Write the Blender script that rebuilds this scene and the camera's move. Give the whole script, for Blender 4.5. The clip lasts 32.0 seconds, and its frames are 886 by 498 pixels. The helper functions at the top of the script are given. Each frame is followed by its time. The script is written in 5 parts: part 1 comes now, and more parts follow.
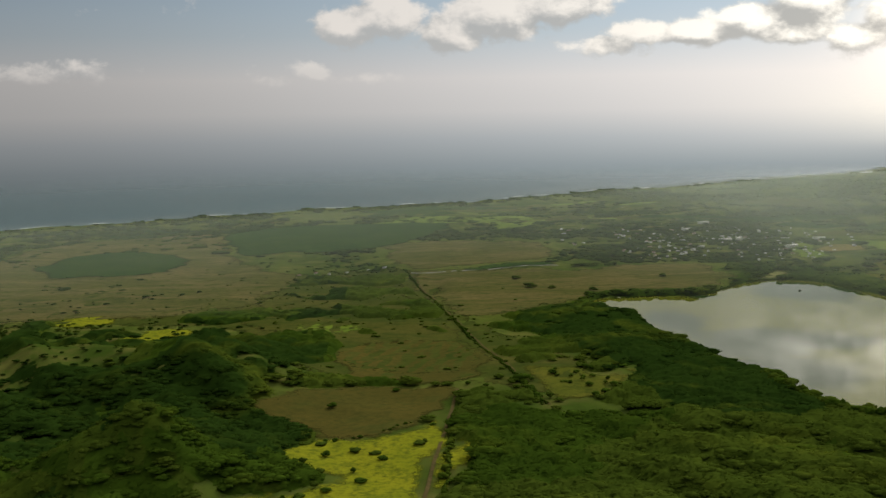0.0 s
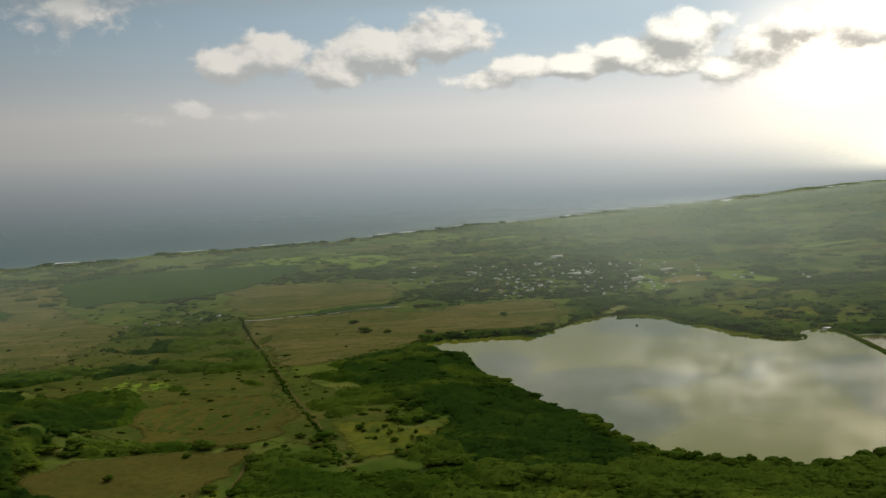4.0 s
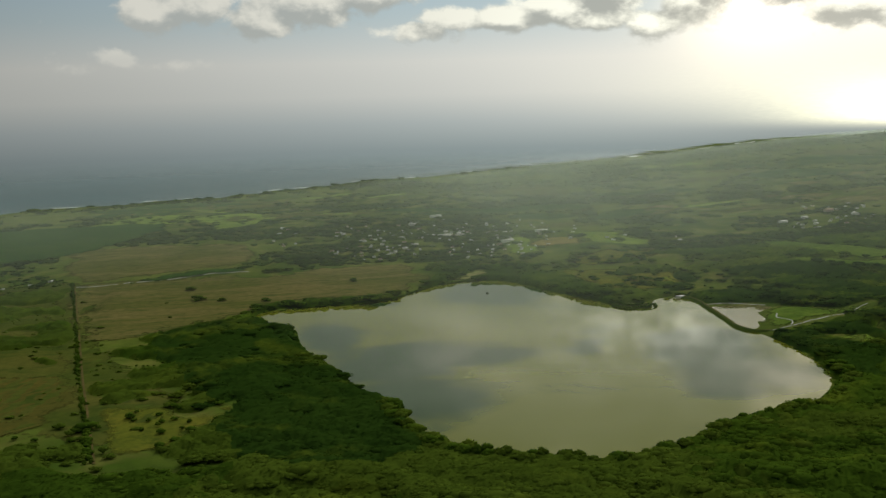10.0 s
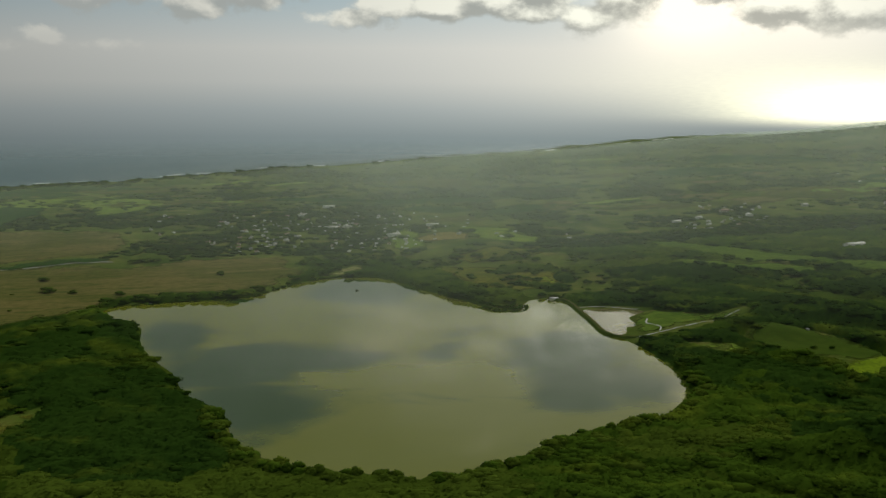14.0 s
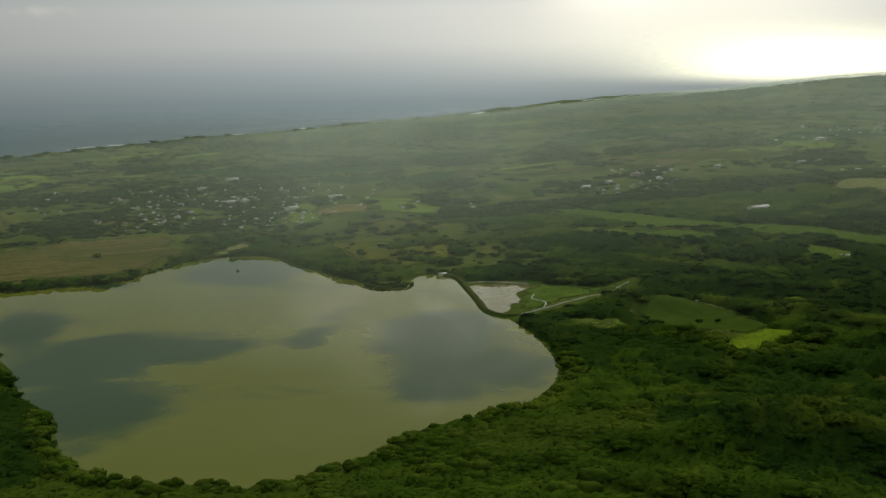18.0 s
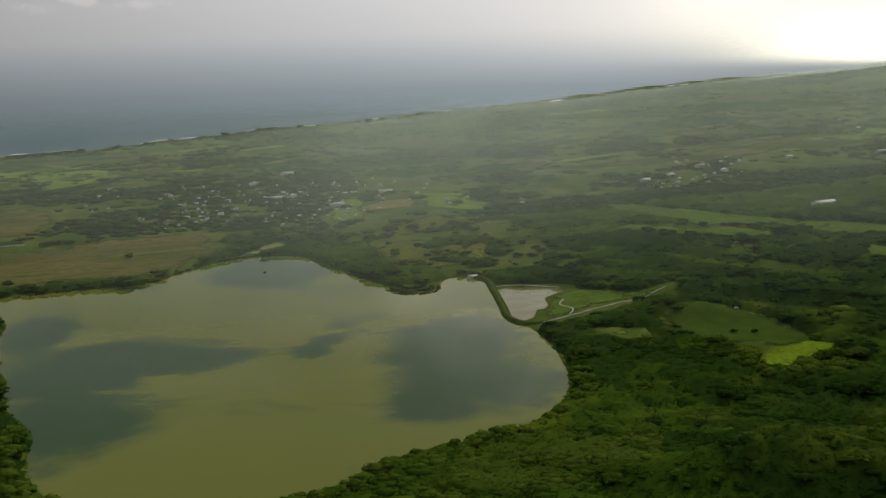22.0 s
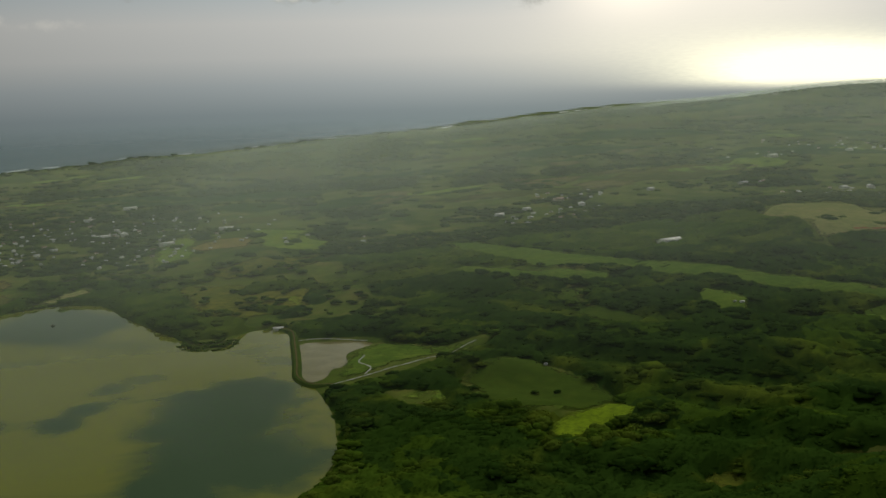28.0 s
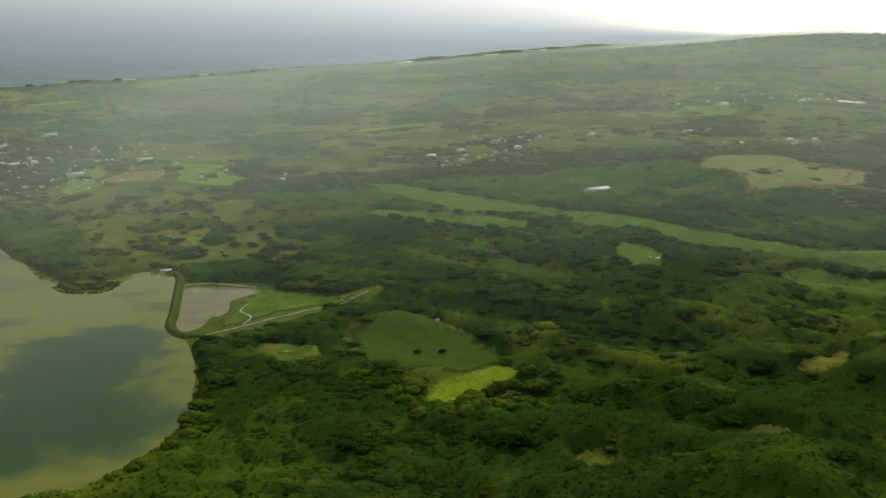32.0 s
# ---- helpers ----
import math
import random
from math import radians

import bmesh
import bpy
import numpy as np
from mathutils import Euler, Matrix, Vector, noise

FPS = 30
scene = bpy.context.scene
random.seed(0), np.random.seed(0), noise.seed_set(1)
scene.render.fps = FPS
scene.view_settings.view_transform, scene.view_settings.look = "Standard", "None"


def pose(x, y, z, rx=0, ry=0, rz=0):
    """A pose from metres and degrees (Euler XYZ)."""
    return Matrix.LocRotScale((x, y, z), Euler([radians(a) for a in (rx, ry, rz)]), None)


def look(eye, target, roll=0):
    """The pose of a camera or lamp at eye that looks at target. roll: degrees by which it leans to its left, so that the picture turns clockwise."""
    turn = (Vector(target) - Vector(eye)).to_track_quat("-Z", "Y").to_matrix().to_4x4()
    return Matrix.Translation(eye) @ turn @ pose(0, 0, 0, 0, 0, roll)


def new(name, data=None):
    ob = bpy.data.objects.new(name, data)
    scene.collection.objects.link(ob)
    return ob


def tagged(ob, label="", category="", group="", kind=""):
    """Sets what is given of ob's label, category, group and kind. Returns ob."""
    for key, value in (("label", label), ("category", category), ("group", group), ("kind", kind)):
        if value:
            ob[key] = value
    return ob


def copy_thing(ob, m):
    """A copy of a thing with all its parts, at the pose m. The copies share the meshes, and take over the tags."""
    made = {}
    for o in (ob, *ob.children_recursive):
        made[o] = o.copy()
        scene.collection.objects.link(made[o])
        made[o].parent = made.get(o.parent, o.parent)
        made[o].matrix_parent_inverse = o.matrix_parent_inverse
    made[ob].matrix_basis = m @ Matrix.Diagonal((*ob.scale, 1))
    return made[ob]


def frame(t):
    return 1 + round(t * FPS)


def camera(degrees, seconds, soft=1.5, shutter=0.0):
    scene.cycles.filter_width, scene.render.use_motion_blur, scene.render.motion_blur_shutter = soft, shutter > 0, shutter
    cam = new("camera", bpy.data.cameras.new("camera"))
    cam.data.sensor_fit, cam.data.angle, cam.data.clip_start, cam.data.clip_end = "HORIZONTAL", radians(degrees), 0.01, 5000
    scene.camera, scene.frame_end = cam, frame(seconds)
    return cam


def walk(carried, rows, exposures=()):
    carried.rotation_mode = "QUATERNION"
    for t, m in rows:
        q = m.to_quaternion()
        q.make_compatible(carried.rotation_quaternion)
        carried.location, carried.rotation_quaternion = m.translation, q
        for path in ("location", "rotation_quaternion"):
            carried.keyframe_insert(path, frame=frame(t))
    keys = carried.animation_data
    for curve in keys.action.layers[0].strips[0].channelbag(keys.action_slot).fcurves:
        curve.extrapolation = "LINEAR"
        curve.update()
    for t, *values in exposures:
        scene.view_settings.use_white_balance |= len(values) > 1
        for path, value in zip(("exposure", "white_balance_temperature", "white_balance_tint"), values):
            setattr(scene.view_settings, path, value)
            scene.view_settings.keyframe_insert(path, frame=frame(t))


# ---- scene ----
cam = camera(44.8, 32.0, soft=1.4)
PATH = [
    (0, (1.358, 2.267, 193.068), (1.436, 4.25, 192.82), -0.9),
    (0.5, (9.246, 6.737, 193.244), (9.34, 8.72, 193.001), -1.2),
    (1, (17.13, 11.306, 193.592), (17.247, 13.289, 193.359), -1.3),
    (1.5, (24.909, 15.884, 193.968), (25.046, 17.866, 193.741), -1.5),
    (2, (33.222, 19.933, 194.78), (33.38, 21.915, 194.564), -1.8),
    (2.5, (41.179, 24.298, 195.129), (41.364, 26.28, 194.929), -2.3),
    (3, (49.3, 28.847, 195.228), (49.524, 30.825, 195.041), -2.3),
    (3.5, (57.755, 34.299, 195.224), (58.019, 36.273, 195.041), -2.2),
    (5.5, (90.704, 54.892, 193.931), (91.013, 56.854, 193.697), -1.7),
    (6, (99.577, 59.617, 194.179), (99.904, 61.575, 193.936), -1.5),
    (6.5, (107.668, 63.59, 194.417), (108.017, 65.545, 194.177), -1.2),
    (7, (115.92, 67.586, 194.384), (116.289, 69.536, 194.133), -0.9),
    (7.5, (124.106, 71.863, 194.529), (124.492, 73.808, 194.272), -0.7),
    (8, (132.445, 76.57, 194.575), (132.827, 78.517, 194.323), -0.5),
    (8.5, (140.716, 81.066, 194.625), (141.085, 83.015, 194.372), -0.7),
    (9, (148.913, 85.238, 194.989), (149.284, 87.184, 194.713), -0.8),
    (9.5, (157.274, 89.635, 195.32), (157.657, 91.577, 195.034), -1.2),
    (10, (165.601, 93.855, 195.479), (166.01, 95.792, 195.2), -1.5),
    (10.5, (174.062, 98.387, 195.501), (174.487, 100.323, 195.232), -1.3),
    (11, (183.087, 103.096, 195.416), (183.528, 105.029, 195.152), -0.6),
    (11.5, (191.401, 106.617, 195.101), (191.834, 108.55, 194.826), 0.5),
    (12, (199.843, 109.939, 195.114), (200.278, 111.872, 194.841), 0.7),
    (12.5, (207.98, 113.405, 195.289), (208.438, 115.332, 195.014), 0.8),
    (13, (216.655, 117.441, 195.369), (217.151, 119.356, 195.076), 0.6),
    (13.5, (224.983, 121.527, 195.194), (225.505, 123.434, 194.891), 0.3),
    (14, (232.945, 125.914, 194.958), (233.479, 127.818, 194.657), 0.3),
    (14.5, (240.895, 129.136, 194.856), (241.43, 131.043, 194.575), 0.5),
    (16.5, (274.503, 142.596, 196.626), (275.087, 144.489, 196.35), 0.1),
    (17, (282.535, 145.92, 197.263), (283.133, 147.804, 196.957), -0.2),
    (17.5, (290.514, 149.44, 197.87), (291.143, 151.308, 197.529), -0.6),
    (18, (298.769, 152.573, 198.548), (299.395, 154.436, 198.179), -0.7),
    (18.5, (307.382, 155.539, 199.009), (307.971, 157.408, 198.609), -0.4),
    (19, (315.302, 158.545, 199.559), (315.837, 160.424, 199.131), -0.9),
    (19.5, (322.617, 162.032, 199.746), (323.114, 163.916, 199.295), -1.5),
    (20, (330.95, 165.426, 199.876), (331.429, 167.312, 199.415), -1.8),
    (20.5, (339.396, 168.758, 200.141), (339.868, 170.649, 199.691), -1.5),
    (21, (347.683, 171.829, 200.865), (348.154, 173.72, 200.415), -1.0),
    (21.5, (355.311, 174.495, 201.151), (355.765, 176.396, 200.722), -1.6),
    (22, (363.331, 177.946, 201.997), (363.789, 179.853, 201.607), -1.7),
    (22.5, (371.768, 181.661, 202.599), (372.201, 183.581, 202.244), -1.5),
    (23, (380.392, 184.845, 203.381), (380.768, 186.776, 203.024), -1.6),
    (23.5, (388.455, 188.753, 203.542), (388.854, 190.682, 203.195), -1.7),
    (24, (396.966, 192.373, 203.92), (397.425, 194.294, 203.607), -2.4),
    (24.5, (405.391, 196.068, 204.09), (405.906, 197.979, 203.8), -1.5),
    (25, (413.29, 199.527, 204.474), (413.821, 201.431, 204.168), -0.7),
    (25.5, (420.919, 203.22, 204.702), (421.454, 205.115, 204.352), -1.1),
    (27.5, (456.776, 219.29, 206.25), (457.368, 221.174, 205.93), -0.5),
    (28, (465.253, 223.036, 206.016), (465.864, 224.907, 205.664), -1.4),
    (28.5, (473.045, 227.166, 206.268), (473.72, 229.01, 205.888), -1.7),
    (29, (480.429, 229.851, 206.476), (481.112, 231.699, 206.132), -1.7),
    (29.5, (487.729, 232.657, 206.26), (488.363, 234.522, 205.916), -1.3),
    (30, (495.637, 236.015, 205.701), (496.218, 237.895, 205.343), -0.9),
    (30.5, (503.612, 239.287, 205.342), (504.173, 241.164, 204.939), -0.4),
    (31, (511.568, 243.37, 205.026), (512.16, 245.23, 204.593), 0.4),
    (31.5, (519.083, 247.185, 204.753), (519.72, 249.024, 204.292), 0.9),
    (32, (527.806, 251.552, 203.792), (528.463, 253.382, 203.324), 0.9),
]
EXPOSURES = [(0, 0.45, 6450, 8), (3, 0.4, 6450, 7), (7, 0.35, 6450, 0), (10, 0.28, 6450, 0), (13, 0.16, 6400, 0), (17, 0.06, 6350, -1), (19, 0.34, 6250, 4), (20, 0.56, 6200, 8), (21, 0.58, 6150, 10), (23, -0.02, 6350, 5), (25, -0.02, 6400, 6), (28, -0.04, 6400, 2), (29, 0.18, 6350, 2), (30, -0.02, 6350, 2), (31, 0.5, 6250, 3), (32, 0.78, 6200, 4)]
walk(cam, [(t, look(eye, target, roll)) for t, eye, target, roll in PATH], EXPOSURES)

# ---- world, sun ----
SUN_AZ, SUN_EL = 33.0, 32.0
world = bpy.data.worlds.new("sky")
scene.world = world
world.use_nodes = True
WT = world.node_tree
WT.nodes.clear()


class Nodes:
    """Small helper to wire shader nodes by expressions."""

    def __init__(self, tree):
        self.tree = tree

    def add(self, kind, **props):
        n = self.tree.nodes.new(kind)
        for k, v in props.items():
            if k == "operation":
                n.operation = v
            elif k == "blend_type":
                n.blend_type = v
            elif k == "data_type":
                n.data_type = v
        return n

    def put(self, socket, value):
        if isinstance(value, bpy.types.NodeSocket):
            self.tree.links.new(value, socket)
        else:
            socket.default_value = value

    def math(self, op, a, b=None, c=None):
        n = self.add("ShaderNodeMath", operation=op)
        for s, v in zip(n.inputs, (a, b, c)):
            if v is not None:
                self.put(s, v)
        return n.outputs[0]

    def step(self, x, lo, hi):
        n = self.add("ShaderNodeMapRange")
        n.interpolation_type = "SMOOTHSTEP"
        self.put(n.inputs[0], x)
        self.put(n.inputs[1], lo)
        self.put(n.inputs[2], hi)
        return n.outputs[0]

    def mix(self, f, a, b):
        n = self.add("ShaderNodeMix", data_type="RGBA")
        self.put(n.inputs[0], f)
        for s, v in ((n.inputs[6], a), (n.inputs[7], b)):
            self.put(s, (*v, 1) if isinstance(v, tuple) and len(v) == 3 else v)
        return n.outputs[2]

    def noise(self, vec, scale, detail=4.0, rough=0.55, dist=0.0):
        n = self.add("ShaderNodeTexNoise")
        if vec is not None:
            self.put(n.inputs["Vector"], vec)
        n.inputs["Scale"].default_value = scale
        n.inputs["Detail"].default_value = detail
        n.inputs["Roughness"].default_value = rough
        n.inputs["Distortion"].default_value = dist
        return n.outputs[0]

    def xyz(self, a, b, c):
        n = self.add("ShaderNodeCombineXYZ")
        for s, v in zip(n.inputs, (a, b, c)):
            self.put(s, v)
        return n.outputs[0]

    def ramp(self, x, stops):
        n = self.add("ShaderNodeValToRGB")
        self.put(n.inputs[0], x)
        e = n.color_ramp.elements
        while len(e) < len(stops):
            e.new(0.5)
        for el, (p, c) in zip(e, stops):
            el.position, el.color = p, (*c, 1)
        return n.outputs[0]

    def bump(self, x, strength, distance):
        n = self.add("ShaderNodeBump")
        n.inputs["Strength"].default_value = strength
        n.inputs["Distance"].default_value = distance
        self.put(n.inputs["Height"], x)
        return n.outputs[0]


def sky():
    w = Nodes(WT)
    sep = w.add("ShaderNodeSeparateXYZ")
    w.put(sep.inputs[0], w.add("ShaderNodeTexCoord").outputs["Generated"])
    x, y, z = sep.outputs
    az = w.math("MULTIPLY", w.math("ARCTAN2", x, y), 57.2958)
    el = w.math("MULTIPLY", w.math("ARCSINE", z), 57.2958)
    nishita = w.add("ShaderNodeTexSky")
    nishita.sky_type = "NISHITA"
    nishita.sun_disc = False
    nishita.sun_elevation, nishita.sun_rotation = radians(SUN_EL), radians(SUN_AZ)
    nishita.dust_density = 4.0

    def blob(a, e, wa, we, amp=1.0):
        da = w.math("DIVIDE", w.math("SUBTRACT", az, a), wa)
        de = w.math("DIVIDE", w.math("SUBTRACT", el, e), we)
        r = w.math("ADD", w.math("MULTIPLY", da, da), w.math("MULTIPLY", de, de))
        return w.math("MULTIPLY", w.math("EXPONENT", w.math("MULTIPLY", r, -1.0)), amp)

    # haze over the sea and the low sky, by height over the horizon
    low = w.ramp(w.math("DIVIDE", w.math("ADD", el, 8.0), 16.0), HAZE)
    # the higher sky: blue between clouds, from the sky model
    blue = w.add("ShaderNodeVectorMath", operation="SCALE")
    w.put(blue.inputs[0], nishita.outputs[0])
    blue.inputs["Scale"].default_value = 0.036
    col = w.mix(w.step(el, 5.0, 14.0), low, blue.outputs[0])
    side = w.add("ShaderNodeVectorMath", operation="SCALE")
    w.put(side.inputs[0], col)
    w.put(side.inputs["Scale"], w.math("ADD", 0.56, w.math("MULTIPLY", w.step(az, -28.0, 24.0), 0.66)))
    col = side.outputs[0]
    # glow of the sun behind the clouds, and its glitter on the far sea
    glow = w.math("ADD", w.math("ADD", blob(34.5, 4.8, 7.5, 3.2, 0.85), blob(27.6, 4.2, 3.4, 2.4, 0.75)), blob(27.0, 1.4, 12.0, 3.2, 0.22))
    glow = w.math("MULTIPLY", glow, w.step(el, -4.5, -1.2))
    col = w.mix(w.math("MINIMUM", glow, 1.0), col, GLOW)
    # air in the shade of the clouds, over the far western land
    col = w.mix(blob(44.0, -6.0, 15.0, 4.6, 0.72), col, (0.10, 0.108, 0.088))
    # clouds: puffs in the low sky, a broken roof above
    flat = w.xyz(w.math("DIVIDE", x, w.math("ADD", z, 0.08)), w.math("DIVIDE", y, w.math("ADD", z, 0.08)), 0.0)
    upper = w.step(el, 6.8, 9.5)

    def puffs(da, de):
        a, e = w.math("ADD", az, da), w.math("ADD", el, de)
        vec = w.xyz(w.math("MULTIPLY", a, 0.55), w.math("MULTIPLY", e, 0.80), 0.0)
        wide = None
        for ca, ce, wa, we, k in CLOUDS:
            p, q = w.math("DIVIDE", w.math("SUBTRACT", a, ca), wa), w.math("DIVIDE", w.math("SUBTRACT", e, ce), we)
            r = w.math("ADD", w.math("MULTIPLY", p, p), w.math("MULTIPLY", q, q))
            b = w.math("MULTIPLY", w.math("EXPONENT", w.math("MULTIPLY", r, -1.0)), k)
            wide = b if wide is None else w.math("MAXIMUM", wide, b)
        big = w.noise(vec, 0.75, 2.0, 0.5)
        fine = w.noise(vec, 1.0, 9.0, 0.6, 0.15)
        d = w.math("ADD", wide, w.math("ADD", w.math("MULTIPLY", w.math("SUBTRACT", big, 0.5), 0.8), w.math("MULTIPLY", w.math("SUBTRACT", fine, 0.5), 1.7)))
        return w.math("MULTIPLY", d, w.step(el, 0.0, 2.9)), w.math("ADD", w.math("MULTIPLY", fine, 0.7), w.math("MULTIPLY", big, 0.5))

    (low_d, grain), (sunward, grain_up) = puffs(0.0, 0.0), puffs(0.45, 0.7)
    roof = w.math("ADD", w.math("MULTIPLY", w.noise(flat, 0.6, 3.0), 1.0), w.math("MULTIPLY", w.math("SUBTRACT", w.noise(flat, 2.2, 6.0, 0.6), 0.5), 0.9))
    alpha = w.step(low_d, 0.26, 0.72)
    lit = w.step(w.math("ADD", w.math("SUBTRACT", low_d, sunward), w.math("SUBTRACT", grain, grain_up)), -0.55, 0.75)
    near = blob(27.0, 4.0, 17.0, 6.0)
    bright = w.mix(near, (0.58, 0.53, 0.49), (1.05, 0.97, 0.85))
    shade = w.mix(near, (0.33, 0.325, 0.32), (0.36, 0.34, 0.31))
    cloud = w.mix(lit, shade, bright)
    thin = w.math("MULTIPLY", w.math("MULTIPLY", alpha, w.math("ADD", 0.45, w.math("MULTIPLY", w.step(el, 2.0, 3.4), 0.55))), w.math("SUBTRACT", 1.0, upper))
    col = w.mix(w.math("MULTIPLY", thin, 0.88), col, cloud)
    over = w.mix(w.step(roof, 0.42, 0.78), w.mix(blob(20.0, 14.0, 9.0, 5.0), (0.25, 0.255, 0.235), (0.5, 0.48, 0.43)), (0.18, 0.182, 0.168))
    col = w.mix(w.math("MULTIPLY", upper, w.math("MULTIPLY", w.step(roof, 0.25, 0.45), 0.9)), col, over)
    # sunlit gaps between the high clouds
    wisp = w.noise(w.xyz(w.math("MULTIPLY", az, 0.42), w.math("MULTIPLY", el, 3.2), 3.0), 1.0, 8.0, 0.62, 0.3)
    gaps = w.math("MULTIPLY", w.step(wisp, 0.44, 0.60), w.math("ADD", blob(23.8, 12.2, 4.8, 1.9), blob(18.0, 14.0, 12.0, 4.0, 0.10)))
    col = w.mix(w.math("MULTIPLY", w.math("MULTIPLY", gaps, upper), 0.95), col, (1.7, 1.58, 1.40))
    glit = w.math("ADD", blob(38.0, -1.1, 6.0, 1.3, 1.5), blob(33.0, 0.2, 9.0, 1.6, 0.3))
    glint = w.math("ADD", 0.75, w.math("MULTIPLY", w.noise(w.xyz(w.math("MULTIPLY", az, 2.0), w.math("MULTIPLY", el, 12.0), 0.0), 1.0, 4.0), 0.5))
    col = w.mix(w.math("MULTIPLY", w.math("MINIMUM", w.math("MULTIPLY", glit, glint), 1.0), w.step(el, -2.2, -1.4)), col, (1.5, 1.36, 1.02))
    dim = w.add("ShaderNodeVectorMath", operation="SCALE")
    w.put(dim.inputs[0], col)
    w.put(dim.inputs["Scale"], w.math("ADD", w.math("SUBTRACT", 1.0, w.math("MULTIPLY", w.step(el, 14.0, 28.0), 0.22)), w.math("MULTIPLY", w.step(el, 30.0, 48.0), 1.7)))
    col = dim.outputs[0]
    # below the horizon far land and sea in haze
    bg = w.add("ShaderNodeBackground")
    w.put(bg.inputs[0], col)
    bg.inputs[1].default_value = 1.0
    out = w.add("ShaderNodeOutputWorld")
    WT.links.new(bg.outputs[0], out.inputs[0])


# colour of the air by height: from 8 degrees under to 8 over the horizon
HAZE = [(0.0, (0.20, 0.225, 0.150)), (0.14, (0.17, 0.20, 0.165)), (0.25, (0.165, 0.195, 0.196)), (0.33, (0.192, 0.216, 0.226)), (0.42, (0.285, 0.298, 0.308)),
        (0.51, (0.418, 0.402, 0.395)), (0.62, (0.468, 0.445, 0.435)), (0.76, (0.345, 0.385, 0.415)), (1.0, (0.24, 0.33, 0.42))]
GLOW = (1.22, 1.06, 0.92)
# azimuth, height, half widths in degrees, weight
CLOUDS = [(-2.4, 4.6, 1.9, 0.9, 1.4), (-0.6, 5.1, 2.1, 1.0, 1.6), (3.0, 4.3, 2.0, 1.0, 1.5), (5.2, 5.0, 2.6, 1.2, 1.6), (8.4, 5.6, 2.8, 1.1, 1.4)]
CLOUDS += [(10.8, 3.5, 1.8, 0.5, 1.1), (12.8, 4.1, 1.9, 0.6, 1.25), (15.5, 3.95, 2.4, 0.7, 1.25), (18.6, 4.5, 2.4, 1.1, 1.3), (21.3, 5.3, 2.2, 1.2, 1.3), (20.5, 3.8, 2.0, 0.7, 1.2)]
CLOUDS += [(23.0, 3.5, 1.6, 0.8, 1.25), (25.0, 4.4, 1.8, 1.0, 1.3), (26.6, 5.4, 1.4, 0.9, 1.2), (30.0, 4.9, 1.6, 1.0, 1.2), (33.0, 4.0, 2.4, 1.0, 1.4), (36.5, 3.7, 3.0, 1.1, 1.3)]
CLOUDS += [(-6.6, 1.8, 1.6, 0.5, 0.85), (-4.3, 2.3, 1.5, 0.55, 0.8), (-1.6, 1.9, 2.0, 0.45, 0.9), (-10.0, 7.2, 4.0, 1.0, 0.8), (-18.0, 2.2, 4.5, 0.9, 0.6), (46.0, 5.4, 6.0, 1.6, 1.2)]
sky()

sun = new("sun", bpy.data.lights.new("sun", "SUN"))
sun.data.energy, sun.data.angle, sun.data.color = 1.8, radians(24.0), (1.0, 0.94, 0.84)
s_el, s_az = radians(SUN_EL), radians(SUN_AZ)
sun.matrix_world = look((4000 * math.sin(s_az) * math.cos(s_el), 4000 * math.cos(s_az) * math.cos(s_el), 4000 * math.sin(s_el)), (0, 0, 0))

# ---- materials ----


def material(name, soft=0.0):
    m = bpy.data.materials.new(name)
    m.use_nodes = True
    n = Nodes(m.node_tree)
    bsdf = m.node_tree.nodes["Principled BSDF"]
    pos = n.add("ShaderNodeNewGeometry").outputs["Position"]
    if soft:
        # ragged edges where one cover of ground gives way to another
        inner = n.add("ShaderNodeAttribute")
        inner.attribute_name = "inner"
        rag = n.math("ADD", n.math("MULTIPLY", n.noise(pos, 0.9 / soft, 6.0, 0.7), 0.7), n.math("MULTIPLY", n.noise(pos, 0.2, 3.0), 0.3))
        reach = n.math("ADD", inner.outputs["Fac"], n.math("MULTIPLY", n.math("SUBTRACT", rag, 0.60), soft * 1.7))
        n.put(bsdf.inputs["Alpha"], n.step(reach, -2.0, 5.0))
    return m, n, bsdf, pos


def plain(name, colour, rough=0.7, spread=0.25, scale=0.4):
    m, n, b, pos = material(name)
    k = n.noise(pos, scale, 5.0)
    dark = tuple(c * (1 - spread) for c in colour)
    light = tuple(min(1, c * (1 + spread)) for c in colour)
    n.put(b.inputs["Base Color"], n.mix(n.step(k, 0.3, 0.7), dark, light))
    b.inputs["Roughness"].default_value = rough
    b.inputs["Specular IOR Level"].default_value = 0.15
    return m


